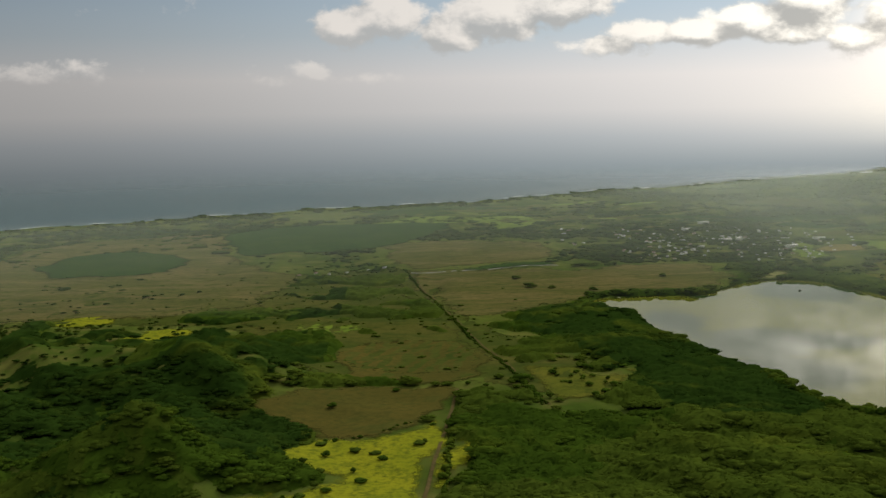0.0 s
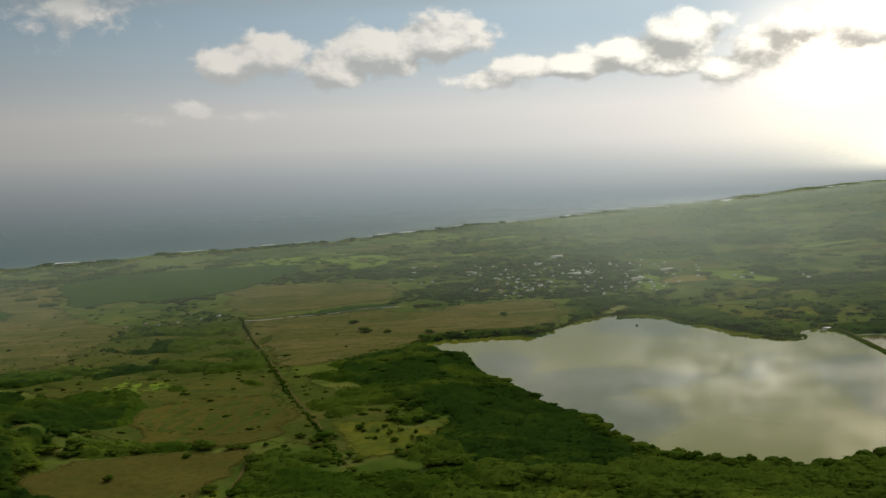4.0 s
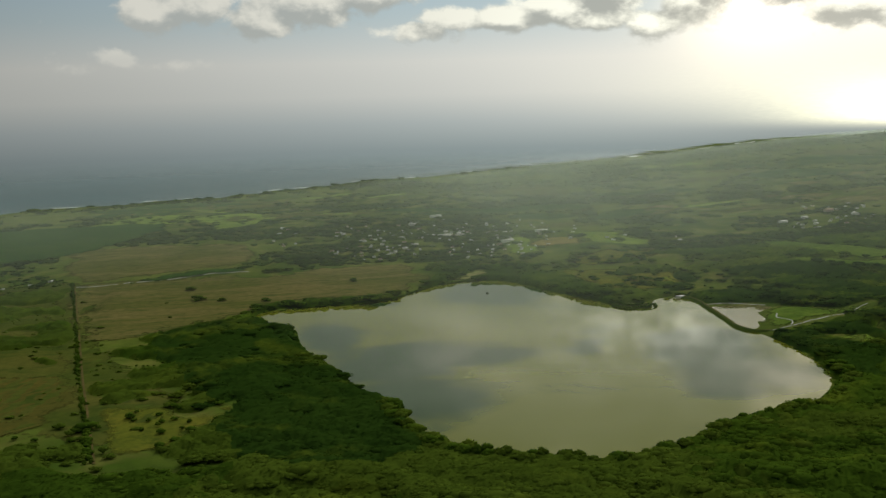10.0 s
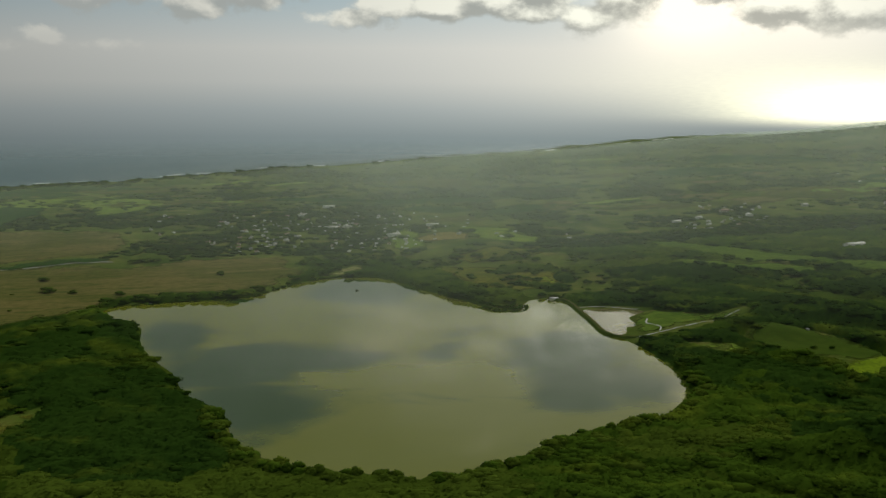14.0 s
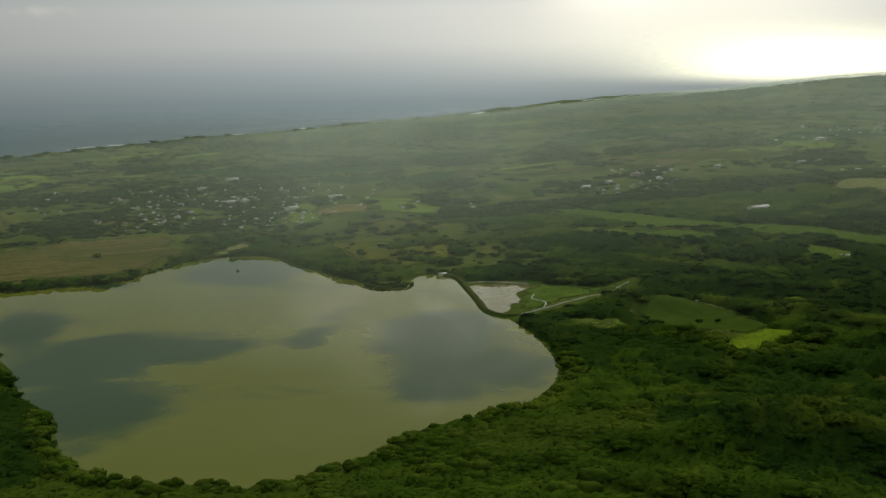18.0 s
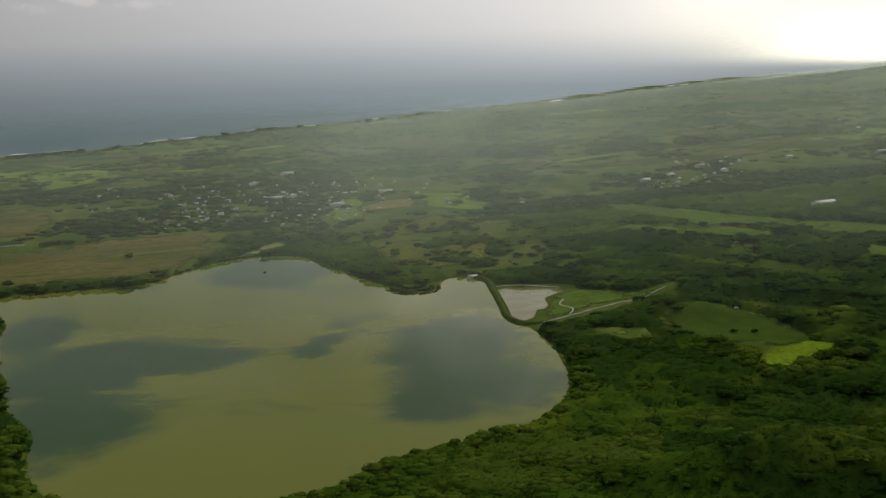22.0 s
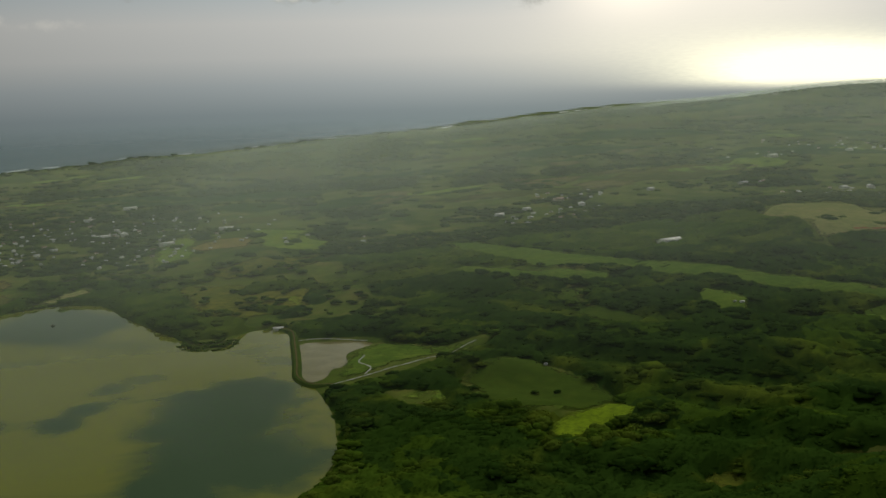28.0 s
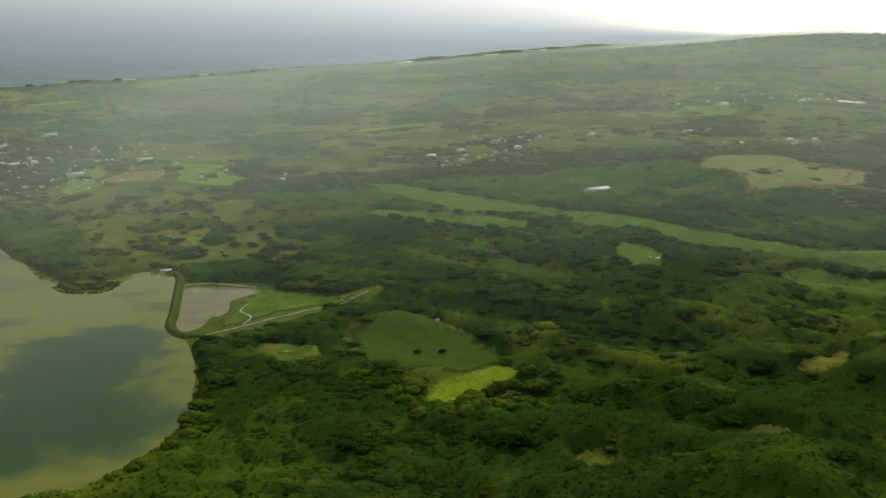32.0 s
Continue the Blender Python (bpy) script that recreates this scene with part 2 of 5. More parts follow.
def grassy(name, a, b_, c, patch=0.02, fine=0.25, bump=0.4, soft=24.0, stretch=1.0):
    """Ground cover in three tones: large patches, streaks and fine tufts."""
    m, n, b, pos = material(name, soft)
    along = n.add("ShaderNodeVectorMath", operation="MULTIPLY")
    n.put(along.inputs[0], pos)
    along.inputs[1].default_value = (1 / stretch, stretch, 1.0)
    large = n.noise(along.outputs[0], patch, 4.0, 0.6, 0.6)
    mid = n.noise(along.outputs[0], patch * 5, 5.0, 0.65)
    small = n.noise(pos, fine, 6.0, 0.7)
    col = n.mix(n.step(large, 0.38, 0.62), a, b_)
    col = n.mix(n.math("MULTIPLY", n.step(mid, 0.45, 0.72), 0.8), col, c)
    col = n.mix(n.step(small, 0.35, 0.75), col, n.mix(0.45, col, (0.02, 0.03, 0.008)))
    n.put(b.inputs["Base Color"], col)
    b.inputs["Roughness"].default_value = 0.85
    b.inputs["Specular IOR Level"].default_value = 0.0
    n.put(b.inputs["Normal"], n.bump(small, bump, 1.0))
    return m


def leafy(name, dark, light, scale=0.05):
    m, n, b, pos = material(name)
    info = n.add("ShaderNodeObjectInfo").outputs["Random"]
    isl = n.add("ShaderNodeNewGeometry").outputs["Random Per Island"]
    k = n.math("ADD", n.math("MULTIPLY", n.noise(pos, scale, 4.0), 0.75), n.math("MULTIPLY", isl, 0.2))
    k = n.math("ADD", k, n.math("MULTIPLY", info, 0.1))
    k = n.math("ADD", k, n.math("MULTIPLY", n.math("SUBTRACT", n.noise(pos, 0.7, 4.0, 0.7), 0.5), 0.4))
    col = n.mix(n.step(k, 0.25, 0.8), dark, light)
    # paler kinds of tree stand together in drifts
    drift = n.step(n.noise(pos, 0.014, 5.0, 0.6, 0.8), 0.50, 0.68)
    col = n.mix(n.math("MULTIPLY", drift, 0.55), col, n.mix(n.step(k, 0.2, 0.8), light, (0.16, 0.19, 0.018)))
    n.put(b.inputs["Base Color"], col)
    b.inputs["Roughness"].default_value = 0.65
    b.inputs["Specular IOR Level"].default_value = 0.0
    n.put(b.inputs["Normal"], n.bump(n.noise(pos, 0.9, 5.0, 0.7), 0.3, 0.5))
    # light passes through the leaves
    glow, both = n.add("ShaderNodeBsdfTranslucent"), n.add("ShaderNodeMixShader")
    n.put(glow.inputs["Color"], n.mix(0.4, col, (0.10, 0.15, 0.012)))
    both.inputs[0].default_value = 0.35
    m.node_tree.links.new(b.outputs[0], both.inputs[1])
    m.node_tree.links.new(glow.outputs[0], both.inputs[2])
    m.node_tree.links.new(both.outputs[0], m.node_tree.nodes["Material Output"].inputs[0])
    return m


M_GROUND = grassy("undergrowth", (0.044, 0.072, 0.010), (0.086, 0.108, 0.019), (0.150, 0.138, 0.036), 0.006, 0.12, 0.4, 0.0)
M_DRY = grassy("dry_grass", (0.130, 0.107, 0.037), (0.086, 0.086, 0.022), (0.046, 0.064, 0.014), 0.010, 0.15, 0.4, 70.0, 1.7)
M_BROWN = grassy("fallow_soil", (0.094, 0.076, 0.017), (0.076, 0.067, 0.015), (0.070, 0.073, 0.016), 0.01, 0.2)
M_SCRUB = grassy("scrub_grass", (0.088, 0.086, 0.019), (0.058, 0.072, 0.013), (0.034, 0.054, 0.010), 0.011, 0.2, 0.4, 50.0, 1.4)
M_YELLOW = grassy("yellow_scrub_grass", (0.128, 0.122, 0.018), (0.092, 0.102, 0.014), (0.058, 0.074, 0.012), 0.02, 0.2, 0.4, 20.0)
M_STUBBLE = grassy("stubble_field", (0.215, 0.160, 0.052), (0.175, 0.140, 0.044), (0.130, 0.125, 0.036), 0.02, 0.2, 0.4, 16.0)
# yellow-green grass, its colour brightened for sun patches between cloud shadows
M_BRIGHT = grassy("sunny_grass", (0.235, 0.235, 0.014), (0.185, 0.200, 0.012), (0.105, 0.125, 0.012), 0.03, 0.3, 0.4, 16.0)
M_PASTURE = grassy("pasture_grass", (0.086, 0.128, 0.018), (0.064, 0.106, 0.014), (0.112, 0.148, 0.022), 0.012, 0.2, 0.4, 24.0, 1.3)
M_MOWN = grassy("mown_grass", (0.048, 0.074, 0.011), (0.040, 0.064, 0.009), (0.062, 0.086, 0.012), 0.02, 0.2, 0.4, 26.0)
# bright green grass with the sunlight on the clearings put into its colour
M_GLADE = grassy("sunlit_glade_grass", (0.145, 0.198, 0.012), (0.118, 0.168, 0.010), (0.086, 0.126, 0.011), 0.03, 0.3, 0.4, 9.0)
M_PALE = grassy("pale_cleared_grass", (0.185, 0.180, 0.062), (0.150, 0.160, 0.050), (0.215, 0.190, 0.075), 0.012, 0.2)
M_FAIRWAY = grassy("fairway_grass", (0.14, 0.19, 0.024), (0.10, 0.155, 0.020), (0.165, 0.185, 0.030), 0.02, 0.2)
M_WOODFLOOR = grassy("plantation_crop", (0.020, 0.050, 0.009), (0.027, 0.058, 0.010), (0.040, 0.068, 0.013), 0.02, 0.2)
M_DIRT = grassy("track_soil", (0.115, 0.085, 0.034), (0.095, 0.072, 0.028), (0.075, 0.070, 0.022), 0.05, 0.5)
M_REDSOIL = grassy("red_soil", (0.20, 0.085, 0.04), (0.17, 0.075, 0.035), (0.15, 0.085, 0.04), 0.05, 0.5)
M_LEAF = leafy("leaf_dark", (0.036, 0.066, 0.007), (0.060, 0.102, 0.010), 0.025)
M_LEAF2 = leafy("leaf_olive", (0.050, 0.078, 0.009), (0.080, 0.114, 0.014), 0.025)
# darker leaves, also carrying the cloud shade over the eastern woods
M_LEAF4 = leafy("leaf_deep_shaded", (0.018, 0.040, 0.006), (0.032, 0.062, 0.009), 0.025)
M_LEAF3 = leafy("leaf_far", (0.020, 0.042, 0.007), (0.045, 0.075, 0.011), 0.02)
M_BARK = plain("bark", (0.10, 0.075, 0.05), 0.9)
M_WHITE = plain("white_wall", (0.60, 0.58, 0.53), 0.6, 0.12)
M_CREAM = plain("cream_wall", (0.55, 0.48, 0.38), 0.6, 0.12)
M_ROOFW = plain("pale_metal_roof", (0.36, 0.35, 0.32), 0.6, 0.15)
M_ROOFG = plain("grey_shingle_roof", (0.22, 0.22, 0.21), 0.7, 0.2)
M_ROOFR = plain("red_brown_roof", (0.17, 0.095, 0.07), 0.7, 0.2)
M_GLASS = plain("dark_glass", (0.03, 0.035, 0.04), 0.15, 0.1)
M_FOAM = plain("sea_foam", (0.80, 0.82, 0.83), 0.6, 0.1)
# matte pale tone: gravel, and the painted silvery gleam of stream and brook
M_GRAVEL_GLEAM = plain("pale_gravel_and_gleam", (0.22, 0.215, 0.18), 0.6, 0.2)
M_CONCRETE = plain("concrete", (0.22, 0.21, 0.18), 0.8, 0.2)


def water_lake():
    m, n, b, pos = material("silty_lake_water")
    sep = n.add("ShaderNodeSeparateXYZ")
    n.put(sep.inputs[0], pos)
    x, y, _ = sep.outputs
    warp = n.noise(n.xyz(n.math("MULTIPLY", x, 0.75), n.math("MULTIPLY", y, 1.1), 0.0), 0.013, 5.0, 0.54, 0.4)
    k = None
    # darker pools in the silt colour, painted for cloud shadows and reflections
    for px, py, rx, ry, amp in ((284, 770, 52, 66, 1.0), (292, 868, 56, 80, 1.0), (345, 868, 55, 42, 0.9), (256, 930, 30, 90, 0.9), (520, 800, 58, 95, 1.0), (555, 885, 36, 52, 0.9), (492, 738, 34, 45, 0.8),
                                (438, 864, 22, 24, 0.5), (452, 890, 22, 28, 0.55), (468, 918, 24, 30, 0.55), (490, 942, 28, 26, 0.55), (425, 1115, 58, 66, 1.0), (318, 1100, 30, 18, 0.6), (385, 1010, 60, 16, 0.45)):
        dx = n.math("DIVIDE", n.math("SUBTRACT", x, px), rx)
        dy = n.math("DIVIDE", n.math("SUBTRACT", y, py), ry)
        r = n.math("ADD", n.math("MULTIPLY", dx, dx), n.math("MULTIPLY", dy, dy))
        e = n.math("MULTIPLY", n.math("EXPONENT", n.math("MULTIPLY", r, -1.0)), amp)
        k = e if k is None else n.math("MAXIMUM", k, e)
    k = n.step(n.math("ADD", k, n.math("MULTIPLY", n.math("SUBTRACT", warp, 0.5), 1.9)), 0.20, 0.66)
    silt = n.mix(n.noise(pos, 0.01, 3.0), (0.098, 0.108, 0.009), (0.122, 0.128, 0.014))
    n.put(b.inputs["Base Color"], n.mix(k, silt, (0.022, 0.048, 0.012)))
    b.inputs["Roughness"].default_value = 0.035
    b.inputs["IOR"].default_value = 1.33
    b.inputs["Specular IOR Level"].default_value = 0.32
    rip = n.noise(pos, 0.35, 4.0, 0.6)
    n.put(b.inputs["Normal"], n.bump(rip, 0.03, 0.3))
    return m


def water_pond():
    m, n, b, pos = material("muddy_pond_water")
    k = n.noise(pos, 0.06, 4.0, 0.6, 0.5)
    n.put(b.inputs["Base Color"], n.mix(n.step(k, 0.35, 0.7), (0.118, 0.106, 0.040), (0.146, 0.130, 0.054)))
    b.inputs["Roughness"].default_value = 0.08
    b.inputs["IOR"].default_value = 1.33
    b.inputs["Specular IOR Level"].default_value = 0.3
    n.put(b.inputs["Normal"], n.bump(n.noise(pos, 0.5, 3.0), 0.03, 0.2))
    return m


def water_sea():
    m, n, b, pos = material("sea_water")
    large = n.noise(pos, 0.002, 5.0)
    n.put(b.inputs["Base Color"], n.mix(large, (0.014, 0.052, 0.062), (0.024, 0.072, 0.08)))
    b.inputs["Roughness"].default_value = 0.3
    b.inputs["IOR"].default_value = 1.33
    n.put(b.inputs["Normal"], n.bump(n.noise(pos, 0.05, 6.0, 0.65), 0.25, 3.0))
    # the far water turns transparent with distance, imitating haze
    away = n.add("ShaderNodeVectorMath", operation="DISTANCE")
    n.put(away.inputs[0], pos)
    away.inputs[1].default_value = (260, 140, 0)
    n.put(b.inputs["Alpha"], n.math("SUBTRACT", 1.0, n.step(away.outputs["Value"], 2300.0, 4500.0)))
    return m


M_LAKE, M_POND, M_SEA = water_lake(), water_pond(), water_sea()


def thin_haze():
    """An added sheet imitating haze: it scatters sunlight both ways and lets the rest through."""
    m = bpy.data.materials.new("aerial_haze_sheet")
    m.use_nodes = True
    t = m.node_tree
    t.nodes.clear()
    n = Nodes(t)
    pos = n.add("ShaderNodeNewGeometry").outputs["Position"]
    veil = n.add("ShaderNodeAttribute")
    veil.attribute_name = "veil"
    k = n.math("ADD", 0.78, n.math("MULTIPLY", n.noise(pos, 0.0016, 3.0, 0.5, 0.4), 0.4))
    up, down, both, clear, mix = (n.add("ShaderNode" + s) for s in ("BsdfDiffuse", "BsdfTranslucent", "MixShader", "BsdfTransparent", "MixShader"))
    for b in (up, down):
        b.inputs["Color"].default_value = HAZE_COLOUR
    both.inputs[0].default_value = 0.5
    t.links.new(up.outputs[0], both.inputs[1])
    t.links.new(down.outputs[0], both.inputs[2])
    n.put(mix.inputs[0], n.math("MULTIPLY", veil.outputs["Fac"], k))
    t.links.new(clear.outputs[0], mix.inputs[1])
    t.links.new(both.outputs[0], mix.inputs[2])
    t.links.new(mix.outputs[0], n.add("ShaderNodeOutputMaterial").inputs[0])
    return m


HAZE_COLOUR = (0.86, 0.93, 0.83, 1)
M_HAZE = thin_haze()

# ---- plan ----
LAKE = [(198, 1082), (222, 1104), (265, 1106), (318, 1108), (350, 1138), (385, 1175), (425, 1192), (462, 1182), (482, 1128), (500, 1078),
        (518, 1036), (521, 1006), (535, 994), (551, 997), (564, 1026), (580, 1038), (598, 1028), (600, 985), (587, 918), (588, 882),
        (588, 832), (582, 785), (568, 738), (540, 700), (512, 682), (470, 670), (445, 660), (425, 642), (398, 632), (370, 622),
        (335, 636), (302, 655), (288, 680), (278, 715), (276, 760), (256, 808), (250, 858), (236, 905), (229, 960), (229, 1008), (214, 1036)]
POND = [(601, 982), (628, 981), (652, 969), (636, 955), (626, 945), (620, 918), (609, 914), (600, 895), (590, 890), (588, 902), (594, 940)]
COAST = [(-6000, -400), (-3000, 900), (-1500, 1750), (-800, 2190), (-400, 2430), (-165, 2570), (105, 2665), (295, 2790), (585, 3030),
         (800, 3085), (1115, 3330), (1590, 3620), (2055, 3970), (2300, 4220), (2700, 4520), (3500, 5000), (6000, 6500)]
SEA_LEVEL = -25.0
HILLS = [(-135, 745, 30, 70, 75), (-140, 562, 34, 52, 45), (-265, 790, 20, 85, 70), (-320, 620, 26, 80, 80),
         (612, 560, 22, 55, 38), (790, 570, 22, 75, 45), (860, 680, 12, 80, 60), (985, 640, 48, 52, 60), (885, 800, 12, 90, 60),
         (622, 722, 9, 45, 45), (1160, 1130, 14, 80, 60), (2750, 2920, 74, 620, 360), (1900, 2500, 14, 500, 300), (620, 1330, 8, 90, 60)]


def closed_curve(points, per=6):
    """A smooth closed outline through the corners of a plan."""
    p = np.array(points, float)
    out = []
    for i in range(len(p)):
        a, b, c, d = p[i - 1], p[i], p[(i + 1) % len(p)], p[(i + 2) % len(p)]
        for s in np.arange(per) / per:
            out.append(0.5 * (2 * b + (c - a) * s + (2 * a - 5 * b + 4 * c - d) * s * s + (3 * b - a - 3 * c + d) * s ** 3))
    return np.array(out)


def open_curve(points, per=8):
    p = np.array([2 * np.array(points[0], float) - points[1], *points, 2 * np.array(points[-1], float) - points[-2]], float)
    out = []
    for i in range(1, len(p) - 2):
        a, b, c, d = p[i - 1], p[i], p[i + 1], p[i + 2]
        for s in np.arange(per) / per:
            out.append(0.5 * (2 * b + (c - a) * s + (2 * a - 5 * b + 4 * c - d) * s * s + (3 * b - a - 3 * c + d) * s ** 3))
    out.append(p[-2])
    return np.array(out)


def inside(poly, x, y):
    x, y = np.asarray(x, float), np.asarray(y, float)
    res = np.zeros(x.shape, bool)
    x0, y0 = poly[:, 0], poly[:, 1]
    x1, y1 = np.roll(x0, -1), np.roll(y0, -1)
    box = (x > x0.min()) & (x < x0.max()) & (y > y0.min()) & (y < y0.max())
    bx, by = x[box], y[box]
    r = np.zeros(bx.shape, bool)
    for a, b, c, d in zip(x0, y0, x1, y1):
        if b != d:
            r ^= ((b > by) != (d > by)) & (bx < (c - a) * (by - b) / (d - b) + a)
    res[box] = r
    return res


def edge_distance(poly, x, y, closed=True):
    """Distance to an outline, and the nearest point on it."""
    x, y = np.asarray(x, float), np.asarray(y, float)
    best = np.full(x.shape, 1e9)
    nx, ny = x.copy(), y.copy()
    n = len(poly)
    for i in range(n if closed else n - 1):
        a, b = poly[i], poly[(i + 1) % n]
        d = b - a
        t = np.clip(((x - a[0]) * d[0] + (y - a[1]) * d[1]) / max(1e-9, d @ d), 0, 1)
        px, py = a[0] + t * d[0], a[1] + t * d[1]
        r = np.hypot(x - px, y - py)
        k = r < best
        best[k], nx[k], ny[k] = r[k], px[k], py[k]
    return best, nx, ny


def smooth(x, lo, hi):
    t = np.clip((np.asarray(x, float) - lo) / (hi - lo), 0, 1)
    return t * t * (3 - 2 * t)


LAKE_C, POND_C = closed_curve(LAKE), closed_curve(POND)
rng = np.random.default_rng(7)
WAVES = [(rng.uniform(0, 6.28), rng.uniform(0, 6.28), 6.28 / L, A) for L, A in
         ((900, 3.0), (520, 2.0), (300, 1.4), (170, 0.9), (90, 0.6), (55, 0.4), (30, 0.25), (19, 0.2)) for _ in range(2)]


def waves(x, y):
    z = 0
    for ang, ph, k, a in WAVES:
        z = z + a * np.sin(k * (x * np.cos(ang) + y * np.sin(ang)) + ph + 1.3 * np.sin(0.6 * k * (x * np.sin(ang) - y * np.cos(ang))))
    return z


def coast_line(x):
    """Where the shore runs: the fine bays only where the ground is fine enough to show them."""
    c = np.array(COAST, float)
    return np.interp(x, c[:, 0], c[:, 1]) + (14 * np.sin(x / 41.0) + 9 * np.sin(x / 17.0 + 1)) * (1 - smooth(x, 300, 1100)) + 22 * np.sin(x / 160.0 + 2) * smooth(x, 300, 1100)


def coast_depth(x, y):
    return (coast_line(x) - y) * 0.85


def land(x, y, broad=False):
    """Height of the land, without lake and pond; broad: its large forms alone."""
    x, y = np.asarray(x, float), np.asarray(y, float)
    dc = coast_depth(x, y)
    z = SEA_LEVEL - 4 + 31.0 * smooth(dc, -20, 900) + 7.0 * smooth(dc, -15, 30) * (1 - smooth(dc, 0, 900))
    z = z + 20.0 * smooth(x, 650, 1400) * smooth(dc, 100, 900) + 4.0 * smooth(-y, -760, -500)
    for hx, hy, a, sx, sy in (HILLS[-3:] if broad else HILLS):
        z = z + a * np.exp(-((x - hx) / sx) ** 2 - ((y - hy) / sy) ** 2)
    if broad:
        return z
    folds = 4.0 * np.sin(x / 25 + 1.2 * np.sin(y / 33)) * np.sin(y / 31 + 1.4 * np.sin(x / 47)) + 3.0 * np.sin((x + y) / 13 + np.sin(x / 21))
    woods = np.clip(smooth(x, 640, 720) * (1 - smooth(y, 880, 1000)) + (1 - smooth(y, 590, 680)) * smooth(np.abs(x + 25), 90, 170) + (1 - smooth(x, -120, -60)) * (1 - smooth(y, 860, 960)), 0, 1)
    return z + waves(x, y) * smooth(dc, 0, 300) * 0.6 + folds * woods


def height(x, y):
    x, y = np.asarray(x, float), np.asarray(y, float)
    z = land(x, y)
    for poly, depth, a, b, top in ((LAKE_C, 4.0, 8, 110, 1.4), (POND_C, 2.0, 0, 14, 0.9)):
        lo, hi = poly.min(0) - 150, poly.max(0) + 150
        k = (x > lo[0]) & (x < hi[0]) & (y > lo[1]) & (y < hi[1])
        if not k.any():
            continue
        d = edge_distance(poly, x[k], y[k])[0]
        d = np.where(inside(poly, x[k], y[k]), -d, d)
        shore = np.where(d > 0, np.minimum(top, 0.12 * d), np.maximum(-depth, 0.35 * d))
        f = smooth(d, a, b)
        z[k] = shore * (1 - f) + (np.maximum(z[k], 0.8) if depth > 3 else z[k]) * f
    return z


def mesh_object(name, verts, faces, mat, smooth_faces=True):
    me = bpy.data.meshes.new(name)
    me.from_pydata([tuple(v) for v in verts] if not isinstance(verts, np.ndarray) else verts.tolist(), [], faces)
    me.materials.append(mat)
    if smooth_faces:
        me.polygons.foreach_set("use_smooth", np.ones(len(me.polygons), bool))
    inner = me.attributes.new("inner", "FLOAT", "POINT")
    inner.data.foreach_set("value", np.full(len(me.vertices), 60.0, np.float32))
    me.update()
    return new(name, me)


def tri_object(name, verts, tris, mat, smooth_faces=False):
    """A mesh from arrays of corners and triangles."""
    me = bpy.data.meshes.new(name)
    me.vertices.add(len(verts))
    me.vertices.foreach_set("co", np.ascontiguousarray(verts, np.float32).ravel())
    me.loops.add(len(tris) * 3)
    me.loops.foreach_set("vertex_index", np.ascontiguousarray(tris, np.int32).ravel())
    me.polygons.add(len(tris))
    me.polygons.foreach_set("loop_start", np.arange(0, len(tris) * 3, 3, dtype=np.int32))
    if smooth_faces:
        me.polygons.foreach_set("use_smooth", np.ones(len(tris), bool))
    me.materials.append(mat)
    me.update(calc_edges=True)
    me.validate()
    return new(name, me)


def grid_faces(nx, ny):
    i = np.arange(nx - 1)[None, :] + nx * np.arange(ny - 1)[:, None]
    return np.stack([i, i + 1, i + nx + 1, i + nx], -1).reshape(-1, 4)


def graded(lo, a, b, hi, step, grow=1.12):
    mid = list(np.arange(a, b + 0.1, step))
    up, s = [mid[-1]], step
    while up[-1] < hi:
        s = min(s * grow, 75)
        up.append(up[-1] + s)
    dn, s = [mid[0]], step
    while dn[-1] > lo:
        s = min(s * grow, 75)
        dn.append(dn[-1] - s)
    return np.array(dn[:0:-1] + mid + up[1:])


# ---- ground, water ----
gx, gy = graded(-5000, -440, 1280, 6000, 8), graded(-2500, 430, 1400, 6200, 8, 1.06)
GX, GY = np.meshgrid(gx, gy)
GZ = height(GX.ravel(), GY.ravel())
GF = grid_faces(len(gx), len(gy))
GF = GF[coast_depth(GX.ravel(), GY.ravel())[GF].max(1) > -60]
ground = mesh_object("ground", np.stack([GX.ravel(), GY.ravel(), GZ], -1), GF.tolist(), M_GROUND)
tagged(ground, "rolling green and olive scrubland falling towards the coast", "ground", kind="structure")


def flat_water(name, poly, z, mat, label):
    bm = bmesh.new()
    vs = [bm.verts.new((p[0], p[1], z)) for p in poly]
    es = [bm.edges.new((vs[i], vs[(i + 1) % len(vs)])) for i in range(len(vs))]
    bmesh.ops.triangle_fill(bm, edges=es, use_beauty=True)
    for f in bm.faces:
        if f.normal.z < 0:
            f.normal_flip()
    me = bpy.data.meshes.new(name)
    bm.to_mesh(me)
    bm.free()
    me.materials.append(mat)
    return tagged(new(name, me), label, "water", kind="structure")


def grown(poly, d):
    t = np.roll(poly, -1, 0) - np.roll(poly, 1, 0)
    nrm = np.stack([t[:, 1], -t[:, 0]], -1) / np.linalg.norm(t, axis=1)[:, None]
    area = np.sum(poly[:, 0] * np.roll(poly[:, 1], -1) - np.roll(poly[:, 0], -1) * poly[:, 1])
    return poly + nrm * (d if area > 0 else -d)


flat_water("lake_water", grown(LAKE_C, 2.0), 0.15, M_LAKE, "calm silty olive reservoir water with cloud shade painted as darker pools")
far_ring = np.array([(1850 + 22 * math.cos(a), 1810 + 26 * math.sin(a)) for a in np.arange(24) * 0.2618])
flat_water("far_pond_water", far_ring, float(height(far_ring[:, 0], far_ring[:, 1]).max()) + 1.0, M_LAKE, "small far pond gleaming in the low sun")
flat_water("pond_water", grown(POND_C, 1.5), 0.2, M_POND, "shallow pale muddy pond beside the dam")

